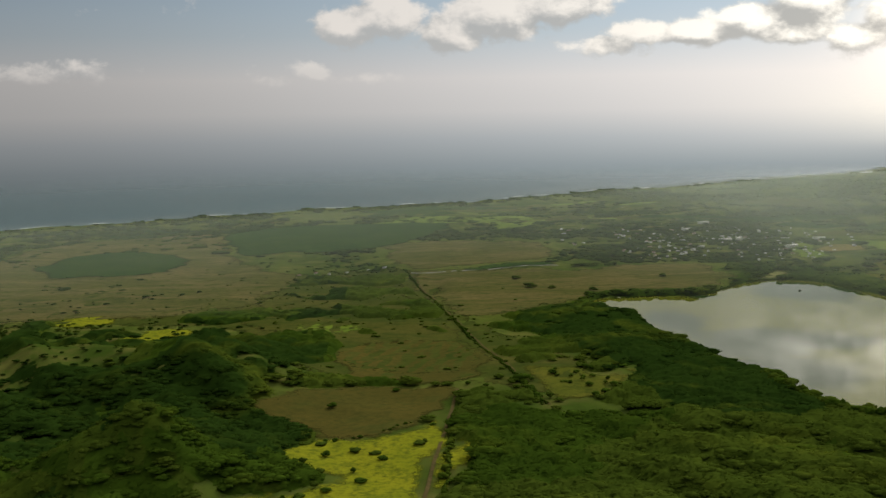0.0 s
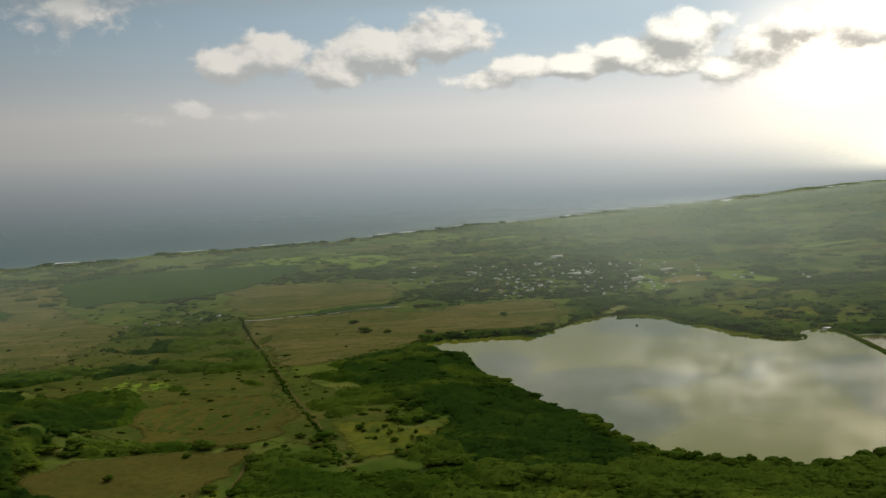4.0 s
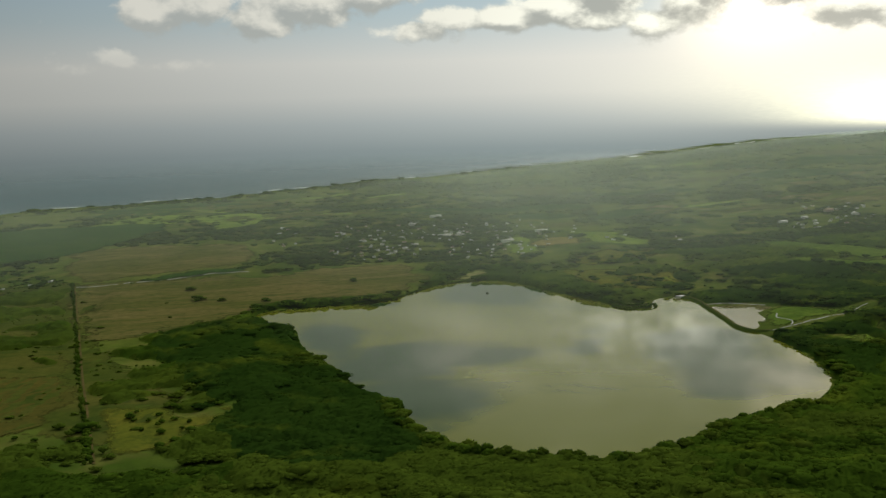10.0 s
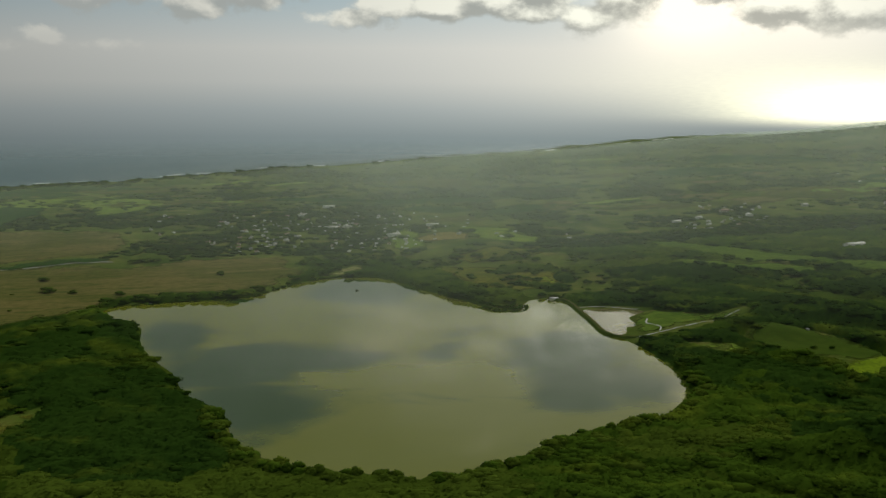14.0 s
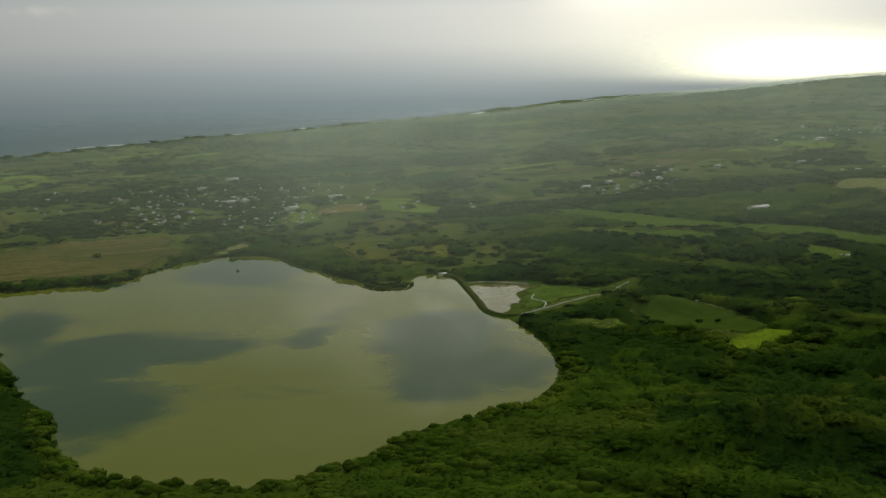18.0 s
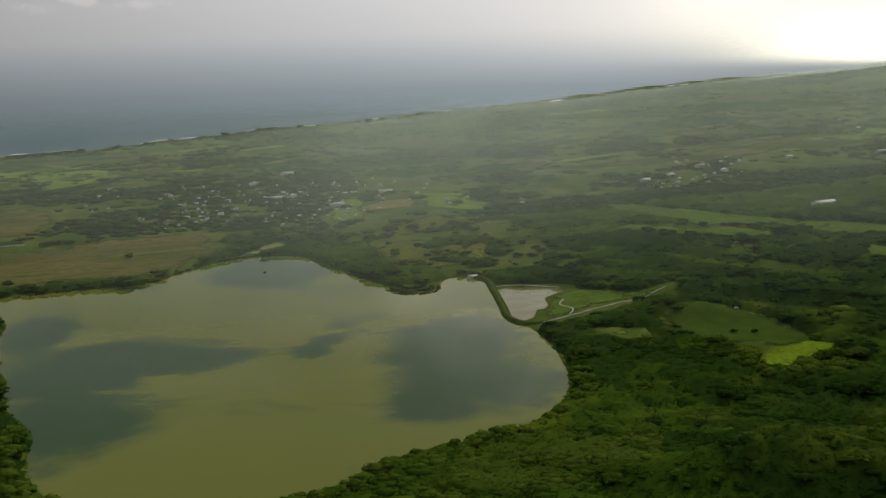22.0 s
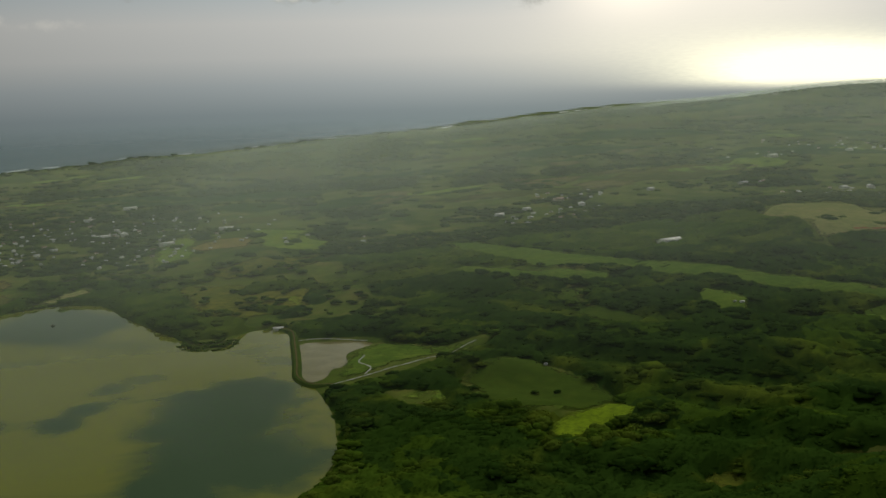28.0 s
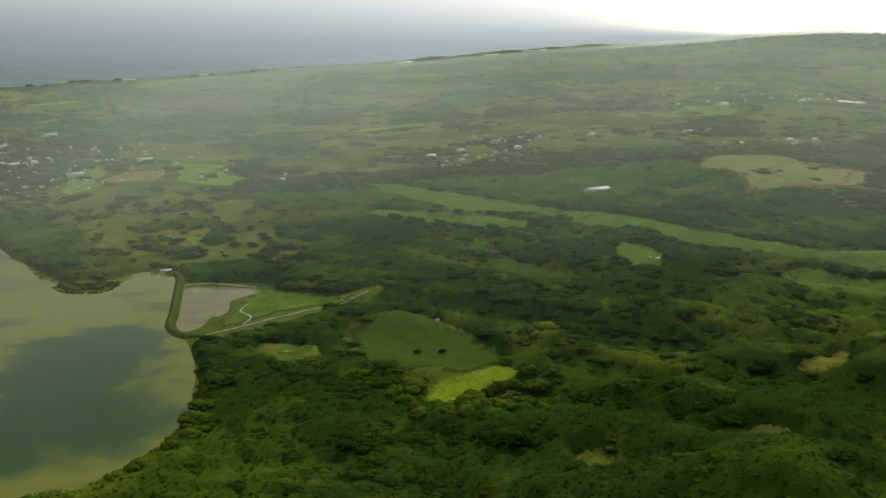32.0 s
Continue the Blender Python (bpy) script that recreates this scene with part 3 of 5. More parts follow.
sx = np.concatenate([np.arange(-5500, 6500, 120.0)])
sy = np.arange(-600, 6600, 120.0)
SX, SY = np.meshgrid(sx, sy)
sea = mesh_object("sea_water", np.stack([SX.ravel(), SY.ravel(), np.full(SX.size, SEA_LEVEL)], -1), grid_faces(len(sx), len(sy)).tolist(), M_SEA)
tagged(sea, "grey-blue open sea fading into haze", "water", kind="structure")


# sheets added over the lowland to imitate aerial haze, thicker away from the line of flight
hx, hy = np.arange(-2600, 4700, 50.0), np.arange(300, 4900, 50.0)
HX, HY = (q.ravel() for q in np.meshgrid(hx, hy))
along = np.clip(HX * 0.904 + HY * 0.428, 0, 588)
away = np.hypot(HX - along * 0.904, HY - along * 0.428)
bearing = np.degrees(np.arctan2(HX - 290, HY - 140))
# light shafts and the sunward glow are put into the veil by bearing
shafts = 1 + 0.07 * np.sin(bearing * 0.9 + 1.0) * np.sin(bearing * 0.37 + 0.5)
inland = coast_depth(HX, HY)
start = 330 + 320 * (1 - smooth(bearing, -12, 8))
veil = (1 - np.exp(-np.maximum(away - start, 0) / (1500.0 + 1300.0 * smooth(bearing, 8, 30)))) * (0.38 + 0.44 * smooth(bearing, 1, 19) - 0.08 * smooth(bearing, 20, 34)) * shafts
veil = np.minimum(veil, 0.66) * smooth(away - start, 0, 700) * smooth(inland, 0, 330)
HF = grid_faces(len(hx), len(hy))
HF = HF[veil[HF].max(1) > 0.005]
HZ = np.maximum(land(HX, HY, True), -20) + 9 + 15 * (1 - smooth(away, 900, 2200))
for px, py, a, sx, sy in HILLS[:-3]:
    HZ = HZ + a * np.exp(-((HX - px) / (sx + 15)) ** 2 - ((HY - py) / (sy + 15)) ** 2)
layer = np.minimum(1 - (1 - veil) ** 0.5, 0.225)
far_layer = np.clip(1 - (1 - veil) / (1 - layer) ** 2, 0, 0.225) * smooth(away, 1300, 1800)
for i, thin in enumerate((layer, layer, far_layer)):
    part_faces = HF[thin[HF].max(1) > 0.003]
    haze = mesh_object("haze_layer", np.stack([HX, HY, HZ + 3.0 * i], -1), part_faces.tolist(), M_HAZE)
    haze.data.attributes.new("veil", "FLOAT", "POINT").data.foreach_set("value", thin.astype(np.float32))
    tagged(haze, "thin pale sheet added over the lowland to imitate haze", "haze", kind="structure")


def patch(name, outline, mat, label, step=7.0, lift=0.45, kind="structure", category="field", per=9):
    """A cover of ground inside an outline, laid over the land."""
    poly = closed_curve(outline, per)
    if name in ("long_pasture", "small_glade", "pasture_tongue"):
        poly = grown(poly, 4.0)
    px, py = poly[:, 0], poly[:, 1]
    wob = np.stack([np.sin(px / 7.0 + py / 11.0) + 1.4 * np.sin(py / 19.0 + 2 * np.sin(px / 31.0)), np.cos(px / 9.0 - py / 8.0) + 1.4 * np.sin(px / 23.0 + 2 * np.cos(py / 27.0))], -1)
    poly = poly + wob * min(step, 10.0) * (0.15 if name in ("reed_bed", "lake_meadow", "wet_meadow", "sunny_glade") else 0.38)
    lo, hi = poly.min(0) - step, poly.max(0) + step
    nx, ny = int((hi[0] - lo[0]) / step) + 2, int((hi[1] - lo[1]) / step) + 2
    X, Y = np.meshgrid(lo[0] + np.arange(nx) * step, lo[1] + np.arange(ny) * step)
    cells = inside(poly, X[:-1, :-1] + step / 2, Y[:-1, :-1] + step / 2)
    f = grid_faces(nx, ny)[cells.ravel()]
    if not len(f):
        return None
    used = np.unique(f)
    x, y = X.ravel()[used], Y.ravel()[used]
    count = np.bincount(f.ravel(), minlength=nx * ny)[used]
    edge = count < 4
    _, ex, ey = edge_distance(poly, x[edge], y[edge])
    x[edge], y[edge] = ex, ey
    z = height(x, y) + lift
    remap = np.zeros(nx * ny, int)
    remap[used] = np.arange(len(used))
    ob = mesh_object(name, np.stack([x, y, z], -1), remap[f].tolist(), mat)
    depth = edge_distance(poly, x, y)[0].astype(np.float32)
    ob.data.attributes["inner"].data.foreach_set("value", depth)
    return tagged(ob, label, category, kind=kind)


def strip(name, points, width, mat, label, lift=0.6, category="road", wobble=0.0, kind="structure"):
    c = open_curve(points, 10)
    t = np.gradient(c, axis=0)
    t /= np.linalg.norm(t, axis=1)[:, None]
    nrm = np.stack([-t[:, 1], t[:, 0]], -1)
    s = np.arange(len(c))
    wv = width / 2 * (1 + wobble * np.sin(s * 1.7) * np.sin(s * 0.61 + 1))
    rows = [c - nrm * wv[:, None], c + nrm * wv[:, None]]
    v = np.concatenate(rows)
    z = height(v[:, 0], v[:, 1]) + lift
    n = len(c)
    faces = [(i, i + 1, n + i + 1, n + i) for i in range(n - 1)]
    ob = mesh_object(name, np.stack([v[:, 0], v[:, 1], z], -1), faces, mat)
    for p in ob.data.polygons:
        if p.normal.z < 0:
            p.flip()
    return tagged(ob, label, category, kind=kind)


FIELDS = []


def field(name, mat, label, *corners):
    FIELDS.append((name, mat, label, list(corners)))


field("open_plain", M_SCRUB, "olive-brown rough grazing land with scattered bushes", (-620, 1100), (-420, 990), (-170, 960), (-90, 770), (20, 745), (95, 690), (140, 760), (110, 900), (60, 1060), (20, 1320), (-150, 1330), (-400, 1250))
field("fallow_field", M_BROWN, "bare brown fallow field with scattered bushes", (-62, 722), (-5, 742), (36, 712), (20, 648), (-20, 615), (-50, 612), (-58, 635), (-98, 672))
field("bright_meadow", M_BRIGHT, "sunlit yellow-green meadow dotted with dark bushes", (-69, 589), (-44, 616), (-17, 618), (25, 647), (26, 626), (15, 559), (6, 505), (-30, 475), (-85, 470), (-90, 520), (-58, 535), (-40, 552), (-58, 560))
field("bright_meadow", M_BRIGHT, "sunlit yellow-green meadow strip beside a lane", (25, 605), (40, 596), (36, 548), (18, 520), (16, 560))
field("yellow_field", M_YELLOW, "yellowish rough pasture beside the farm track", (86, 766), (100, 775), (128, 766), (145, 752), (176, 786), (170, 745), (145, 702), (116, 675), (98, 690), (92, 725))
field("dry_plain", M_DRY, "tan dry grass plain crossed by field edges", (-575, 1555), (-545, 1725), (-440, 1875), (-300, 1850), (-230, 1535), (-115, 1300), (-125, 1140), (-170, 1045), (-275, 1015), (-390, 1000), (-520, 1100))
field("dry_field", M_DRY, "pale tan dry field", (-15, 1590), (190, 1560), (205, 1405), (35, 1325), (-20, 1410))
field("marsh_field", M_DRY, "brown-green flat rough field beside the reservoir", (12, 1318), (225, 1322), (360, 1365), (400, 1245), (330, 1135), (210, 1122), (160, 1045), (60, 1010), (40, 1060))
field("scrub_field", M_SCRUB, "brownish scrub pasture with thin hedges", (-110, 1280), (-10, 1290), (30, 1060), (70, 830), (30, 770), (-60, 800), (-110, 920), (-160, 1040))
field("fairway", M_FAIRWAY, "pale green golf fairways between trees", (-55, 2045), (75, 2180), (160, 2120), (225, 2075), (275, 1890), (180, 1775), (130, 1900), (45, 1920))
field("sunny_glade", M_GLADE, "sunlit bright green clearing among trees", (690, 738), (704, 761), (731, 773), (754, 778), (753, 749), (740, 739), (737, 726), (725, 717), (718, 735), (705, 720), (693, 728))
field("green_pasture", M_MOWN, "mown green pasture sloping down from the woods", (679, 857), (695, 866), (729, 882), (745, 862), (756, 836), (764, 790), (748, 775), (719, 769), (693, 768), (679, 792), (673, 820))
field("wet_meadow", M_PASTURE, "bright wet meadow beside the pond and stream", (609, 886), (621, 929), (644, 955), (668, 950), (700, 925), (712, 908), (690, 906), (652, 897), (628, 886))
field("reed_bed", M_SCRUB, "low olive reeds on a small headland", (516, 1019), (526, 1029), (544, 1024), (560, 1020), (551, 995), (534, 994), (519, 1003))
field("long_pasture", M_PASTURE, "long light green pasture between woods", (822, 1327), (859, 1286), (886, 1226), (925, 1175), (959, 1124), (966, 1085), (939, 1090), (906, 1130), (867, 1135), (845, 1175), (829, 1248))
field("long_pasture", M_PASTURE, "light green pasture below a line of trees", (789, 1188), (820, 1166), (853, 1134), (888, 1115), (912, 1085), (887, 1065), (849, 1095), (817, 1124), (789, 1150))
field("long_pasture", M_PASTURE, "long light green pasture with wavy wooded edges", (953, 1122), (984, 1084), (1008, 1028), (1034, 976), (1055, 935), (1085, 898), (1140, 862), (1125, 838), (1083, 845), (1063, 880), (1022, 890), (1015, 945), (984, 954), (981, 1010), (955, 1029), (940, 1062))
field("pasture_tongue", M_MOWN, "narrow green pasture running down into the woods", (857, 1062), (845, 990), (862, 935), (835, 925), (818, 967), (826, 1030))
field("small_glade", M_PASTURE, "bright green glade with two small houses", (935, 985), (958, 970), (948, 925), (905, 905))
field("small_glade", M_PASTURE, "green glade among dark woods", (1012, 875), (1045, 858), (1000, 800), (985, 830))
field("bare_hilltop", M_PALE, "pale cleared hilltop field with a red earth track", (1183, 1267), (1221, 1293), (1279, 1311), (1318, 1289), (1310, 1219), (1345, 1182), (1260, 1092), (1171, 1077), (1135, 1086), (1140, 1124), (1175, 1220))
field("far_meadow", M_FAIRWAY, "pale green far meadow on rising land", (1316, 1680), (1403, 1680), (1485, 1668), (1545, 1700), (1557, 1768), (1520, 1805), (1447, 1755), (1340, 1731))
field("far_meadow", M_DRY, "tan far meadow on rising land", (1075, 1738), (1124, 1645), (1204, 1740), (1109, 1785))
field("ploughed_field", M_STUBBLE, "orange-tan stubble field beside the town", (568, 1420), (573, 1452), (603, 1468), (634, 1465), (623, 1393), (584, 1405))
field("farm_field", M_FAIRWAY, "light green farm field beside the stubble", (640, 1487), (689, 1472), (710, 1380), (683, 1325), (640, 1352))
field("small_field", M_YELLOW, "sunlit grassy crest above a wooded gully", (784, 634), (800, 645), (818, 643), (838, 631), (830, 619), (812, 630))
field("small_field", M_YELLOW, "small sunlit grassy knoll among trees", (731, 640), (735, 656), (754, 655), (750, 636))
field("small_field", M_YELLOW, "olive grassy spur between wooded gullies", (872, 692), (895, 696), (937, 717), (907, 676), (882, 679))
field("farm_field", M_FAIRWAY, "light green farm field between tree rows", (645, 1530), (700, 1495), (685, 1421), (640, 1470))
field("farm_field", M_FAIRWAY, "light green field strip beside the town", (515, 1385), (555, 1500), (578, 1520), (562, 1364), (530, 1340))
field("lake_meadow", M_PALE, "sandy grass clearing on the lake shore", (398, 1194), (427, 1230), (457, 1278), (456, 1226), (425, 1200))
field("rough_field", M_YELLOW, "olive rough field with grassy banks", (560, 1290), (640, 1310), (690, 1290), (640, 1250), (580, 1245))
field("rough_field", M_YELLOW, "yellowish rough slope above the reservoir", (535, 1225), (580, 1215), (640, 1185), (650, 1120), (595, 1080), (545, 1090))
field("small_field", M_FAIRWAY, "small yellow-green field by the dam woods", (628, 832), (656, 827), (660, 808), (640, 804))
field("scrub_field", M_BRIGHT, "sunlit yellow-green scrub clearing below the hills", (-326, 1001), (-284, 1039), (-271, 993), (-301, 971))
field("scrub_field", M_BRIGHT, "sunlit yellow-green scrub clearing on a hillside", (-238, 885), (-225, 946), (-193, 961), (-181, 926), (-200, 861))
field("scrub_field", M_FAIRWAY, "yellowish grassy band across the scrub plain", (-102, 962), (-57, 982), (-25, 951), (-73, 920))
field("fallow_field", M_BROWN, "brown open field beside the farm track", (-52, 880), (-5, 910), (58, 884), (70, 777), (38, 728), (-13, 755), (-45, 762))
field("far_plantation", M_WOODFLOOR, "dark plantation strip near the coast", (-584, 2008), (-491, 2054), (-393, 1989), (-434, 1816))
field("sunny_glade", M_GLADE, "narrow bright strip of grass between trees", (742, 726), (762, 721), (757, 714), (737, 715))
field("small_field", M_FAIRWAY, "yellow-green field with a reddish edge below the stream", (627, 855), (660, 836), (657, 814), (643, 817), (625, 834))
field("sunny_glade", M_GLADE, "small bright clearing on a wooded slope", (617, 1111), (622, 1148), (635, 1146), (630, 1106))
field("far_meadow", M_DRY, "pinkish brown far slope in the haze", (803, 1729), (921, 1814), (939, 1755), (847, 1646))
field("long_pasture", M_PASTURE, "light green pasture below the wavy wood", (1016, 871), (1048, 849), (1070, 823), (1036, 787), (1001, 805))
rf = np.random.default_rng(91)
for i in range(190):
    fy = 1620 + 2300 * rf.random() ** 1.3
    fx = rf.uniform(-0.35, 0.95) * fy + 100
    if coast_depth(fx, fy) < 170 or (300 < fx < 600 and fy < 1900) or (fx < 300 and fy < 2150):
        continue
    big = 1.0 if i % 2 else 0.55
    ra, rb, tilt = rf.uniform(50, 190) * big, rf.uniform(35, 100) * big, rf.uniform(-0.5, 0.5)
    ring = [(fx + ra * q * math.cos(a + tilt), fy + rb * q * math.sin(a)) for a, q in zip(np.arange(7) * 0.8976, rf.uniform(0.75, 1.2, 7))]
    FIELDS.append(("far_field", (M_DRY, M_WOODFLOOR, M_FAIRWAY, M_SCRUB, M_DRY, M_WOODFLOOR)[i % 6], ("hazy far field among woods", "dark far grove in the haze")[i % 6 in (1, 5)], ring))
for nm, mat, label, pts in FIELDS:
    patch(nm, pts, mat, label, 8.0 if nm not in ("open_plain", "dry_plain", "fairway", "far_meadow", "far_field") else 16.0, 0.3 if nm == "open_plain" else 0.5)
DARK_WOODS = [
    ("far_plantation", [(-477, 1432), (-453, 1553), (-372, 1587), (-286, 1478), (-295, 1377), (-354, 1330), (-425, 1313)]),
    ("far_plantation", [(-290, 1850), (-115, 2015), (85, 1925), (45, 1670), (-15, 1560), (-165, 1520), (-230, 1530)]),
    ("far_plantation", [(50, 1317), (125, 1353), (193, 1363), (187, 1330), (104, 1313)]),
]
for nm, pts in DARK_WOODS:
    patch(nm, pts, M_WOODFLOOR, "dark green plantation of low even crops", 14.0, 1.2)
strip("airstrip", [(13, 1302), (75, 1310), (199, 1339)], 4, M_CONCRETE, "pale narrow airstrip across dry fields")
strip("farm_track", [(8, 1330), (12, 1298), (43, 1060), (66, 880), (82, 765), (95, 672)], 1.5, M_DIRT, "straight unpaved farm track beside a hedge")
strip("farm_lane", [(38, 717), (26, 626), (16, 559), (4, 470)], 2.2, M_DIRT, "narrow pale lane between meadow and trees")
strip("red_track", [(1175, 1090), (1245, 1100), (1310, 1165), (1350, 1190)], 5, M_REDSOIL, "reddish earth track on the cleared hill")
strip("stream", [(600, 873), (623, 882), (649, 893), (682, 906), (714, 914)], 1.0, M_GRAVEL_GLEAM, "thin silvery stream along the meadow", 0.5, "water", 0.6)
strip("gravel_bank", [(602, 993), (619, 990), (634, 983), (650, 974)], 0.9, M_GRAVEL_GLEAM, "thin pale gravel bank behind the pond", 0.5, "bank", 0.5)
strip("brook", [(636, 928), (629, 915), (633, 899), (626, 886)], 1.1, M_GRAVEL_GLEAM, "small winding brook in the wet meadow", 0.65, "water", 0.4)

# ---- vegetation ----


def value_noise(x, y, size, seed):
    r = np.random.default_rng(seed).random((64, 64))
    u, v = np.asarray(x) / size, np.asarray(y) / size
    i, j = np.floor(u).astype(int), np.floor(v).astype(int)
    fu, fv = u - i, v - j
    fu, fv = fu * fu * (3 - 2 * fu), fv * fv * (3 - 2 * fv)
    a, b = r[i % 64, j % 64], r[(i + 1) % 64, j % 64]
    c, d = r[i % 64, (j + 1) % 64], r[(i + 1) % 64, (j + 1) % 64]
    return (a * (1 - fu) + b * fu) * (1 - fv) + (c * (1 - fu) + d * fu) * fv


def ball(level):
    bm = bmesh.new()
    bmesh.ops.create_icosphere(bm, subdivisions=level, radius=1.0)
    bm.verts.ensure_lookup_table()
    v = np.array([p.co for p in bm.verts])
    f = np.array([[p.index for p in q.verts] for q in bm.faces])
    bm.free()
    return v, f


BALLS = {1: ball(1), 2: ball(2)}


def crown_shape(seed, lobes, level, leaves, leaf, spread, flat, rough=1.0):
    """A crown of lumpy boughs with loose leaf clumps, about 1 wide and 1 high at scale 1."""
    r = np.random.default_rng(seed)
    bv, bf = BALLS[level]
    vs, fs, n = [], [], 0
    centres = []
    for i in range(lobes):
        a = 6.283 * (i + r.uniform(-0.3, 0.3)) / max(1, lobes - 1)
        rad = 0.0 if i == 0 else spread * r.uniform(0.6, 1.1)
        c = np.array([rad * math.cos(a), rad * math.sin(a), (0.62 if i == 0 else r.uniform(0.38, 0.62))])
        size = np.array([1, 1, flat]) * (0.33 if i == 0 else r.uniform(0.20, 0.30))
        if lobes == 1:
            size = np.array([0.5, 0.5, 0.42])
            c = np.array([0, 0, 0.5])
        lump = 1 + rough * (0.22 * np.sin(bv @ r.normal(0, 3.2, 3) + r.uniform(0, 6)) + 0.14 * np.sin(bv @ r.normal(0, 6, 3)) + r.uniform(-0.1, 0.1, len(bv)))
        vs.append(c + bv * lump[:, None] * size)
        fs.append(bf + n)
        n += len(bv)
        centres.append((c, size))
    for _ in range(leaves):
        c, size = centres[r.integers(lobes)]
        d = r.normal(0, 1, 3)
        d[2] = abs(d[2]) * 0.9 - 0.15
        d /= np.linalg.norm(d)
        p = c + d * size * r.uniform(0.95, 1.22)
        u = np.cross(d, r.normal(0, 1, 3))
        u /= np.linalg.norm(u)
        w = np.cross(d, u) + d * r.uniform(-0.9, 0.9)
        s = leaf * r.uniform(0.6, 1.4)
        vs.append(np.array([p - u * s * 0.6, p + u * s * 0.6, p + w * s]))
        fs.append(np.array([[n, n + 1, n + 2]]))
        n += 3
    return np.concatenate(vs), np.concatenate(fs)


def trunk_shape(seed, thick):
    """A tapered trunk with three limbs, about 0.55 high."""
    r = np.random.default_rng(seed)
    vs, fs, n = [], [], 0

    def tube(a, b, ra, rb):
        nonlocal n
        a, b = np.array(a), np.array(b)
        k = np.arange(6) * 1.0472
        ring = np.stack([np.cos(k), np.sin(k), 0 * k], -1)
        vs.append(np.concatenate([a + ring * ra, b + ring * rb]))
        for i in range(6):
            j = (i + 1) % 6
            fs.extend([[n + i, n + j, n + 6 + j], [n + i, n + 6 + j, n + 6 + i]])
        n += 12

    tube((0, 0, -0.08), (0.01, 0, 0.34), thick, thick * 0.6)
    for i in range(3):
        a = 2.09 * i + r.uniform(-0.4, 0.4)
        tube((0.01, 0, 0.28), (0.25 * math.cos(a), 0.25 * math.sin(a), 0.52), thick * 0.5, thick * 0.2)
    return np.concatenate(vs), np.array(fs)


NEAR = [crown_shape(11 + i, 7, 1, 170, 0.075, 0.34, 0.62, 0.9) for i in range(6)]
MID = [crown_shape(31 + i, 4, 1, 30, 0.09, 0.28, 0.68, 0.7) for i in range(6)]
FAR = [crown_shape(51 + i, 1, 1, 8, 0.22, 0.0, 0.8, 0.8) for i in range(4)]

# places kept free of trees
CLEAR = [closed_curve(p, 4) for nm, m, l, p in FIELDS if nm not in ("open_plain", "scrub_field", "dry_plain", "marsh_field", "fairway", "fallow_field", "bright_meadow", "green_pasture", "bare_hilltop", "far_meadow", "pasture_tongue", "rough_field", "farm_field", "far_field", "far_plantation", "yellow_field")]
SPARSE = [(closed_curve(p, 4), {"open_plain": 0.30, "dry_plain": 0.04, "marsh_field": 0.006, "scrub_field": 0.30, "fairway": 0.12, "fallow_field": 0.02,
                                "bright_meadow": 0.07, "green_pasture": 0.015, "bare_hilltop": 0.03, "far_meadow": 0.03, "pasture_tongue": 0.06, "rough_field": 0.3, "farm_field": 0.06, "far_field": 0.02, "yellow_field": 0.05}[nm])
          for nm, m, l, p in FIELDS if nm in ("open_plain", "scrub_field", "dry_plain", "marsh_field", "fairway", "fallow_field", "bright_meadow", "green_pasture", "bare_hilltop", "far_meadow", "pasture_tongue", "rough_field", "farm_field", "far_field", "yellow_field")]
CLEAR += [closed_curve(p, 4) for nm, p in DARK_WOODS]
WEST_WOOD = closed_curve([(120, 1040), (205, 1036), (235, 960), (250, 860), (270, 780), (285, 690), (250, 640), (190, 640), (160, 700), (150, 780), (135, 880), (110, 960)], 4)
TOWN = closed_curve([(318, 1378), (300, 1470), (300, 1700), (460, 1880), (590, 1780), (590, 1600), (580, 1455), (560, 1365), (515, 1290), (470, 1330), (400, 1390)], 4)
TRACKS = [open_curve(p, 6) for p in ([(8, 1330), (12, 1298), (43, 1060), (66, 880), (82, 765), (95, 672)], [(38, 715), (20, 585), (8, 470)], [(13, 1302), (199, 1339)],
                                     [(600, 873), (623, 882), (649, 893), (682, 906), (714, 914)], [(601, 1030), (601, 985), (592, 930), (586, 897), (592, 880)])]


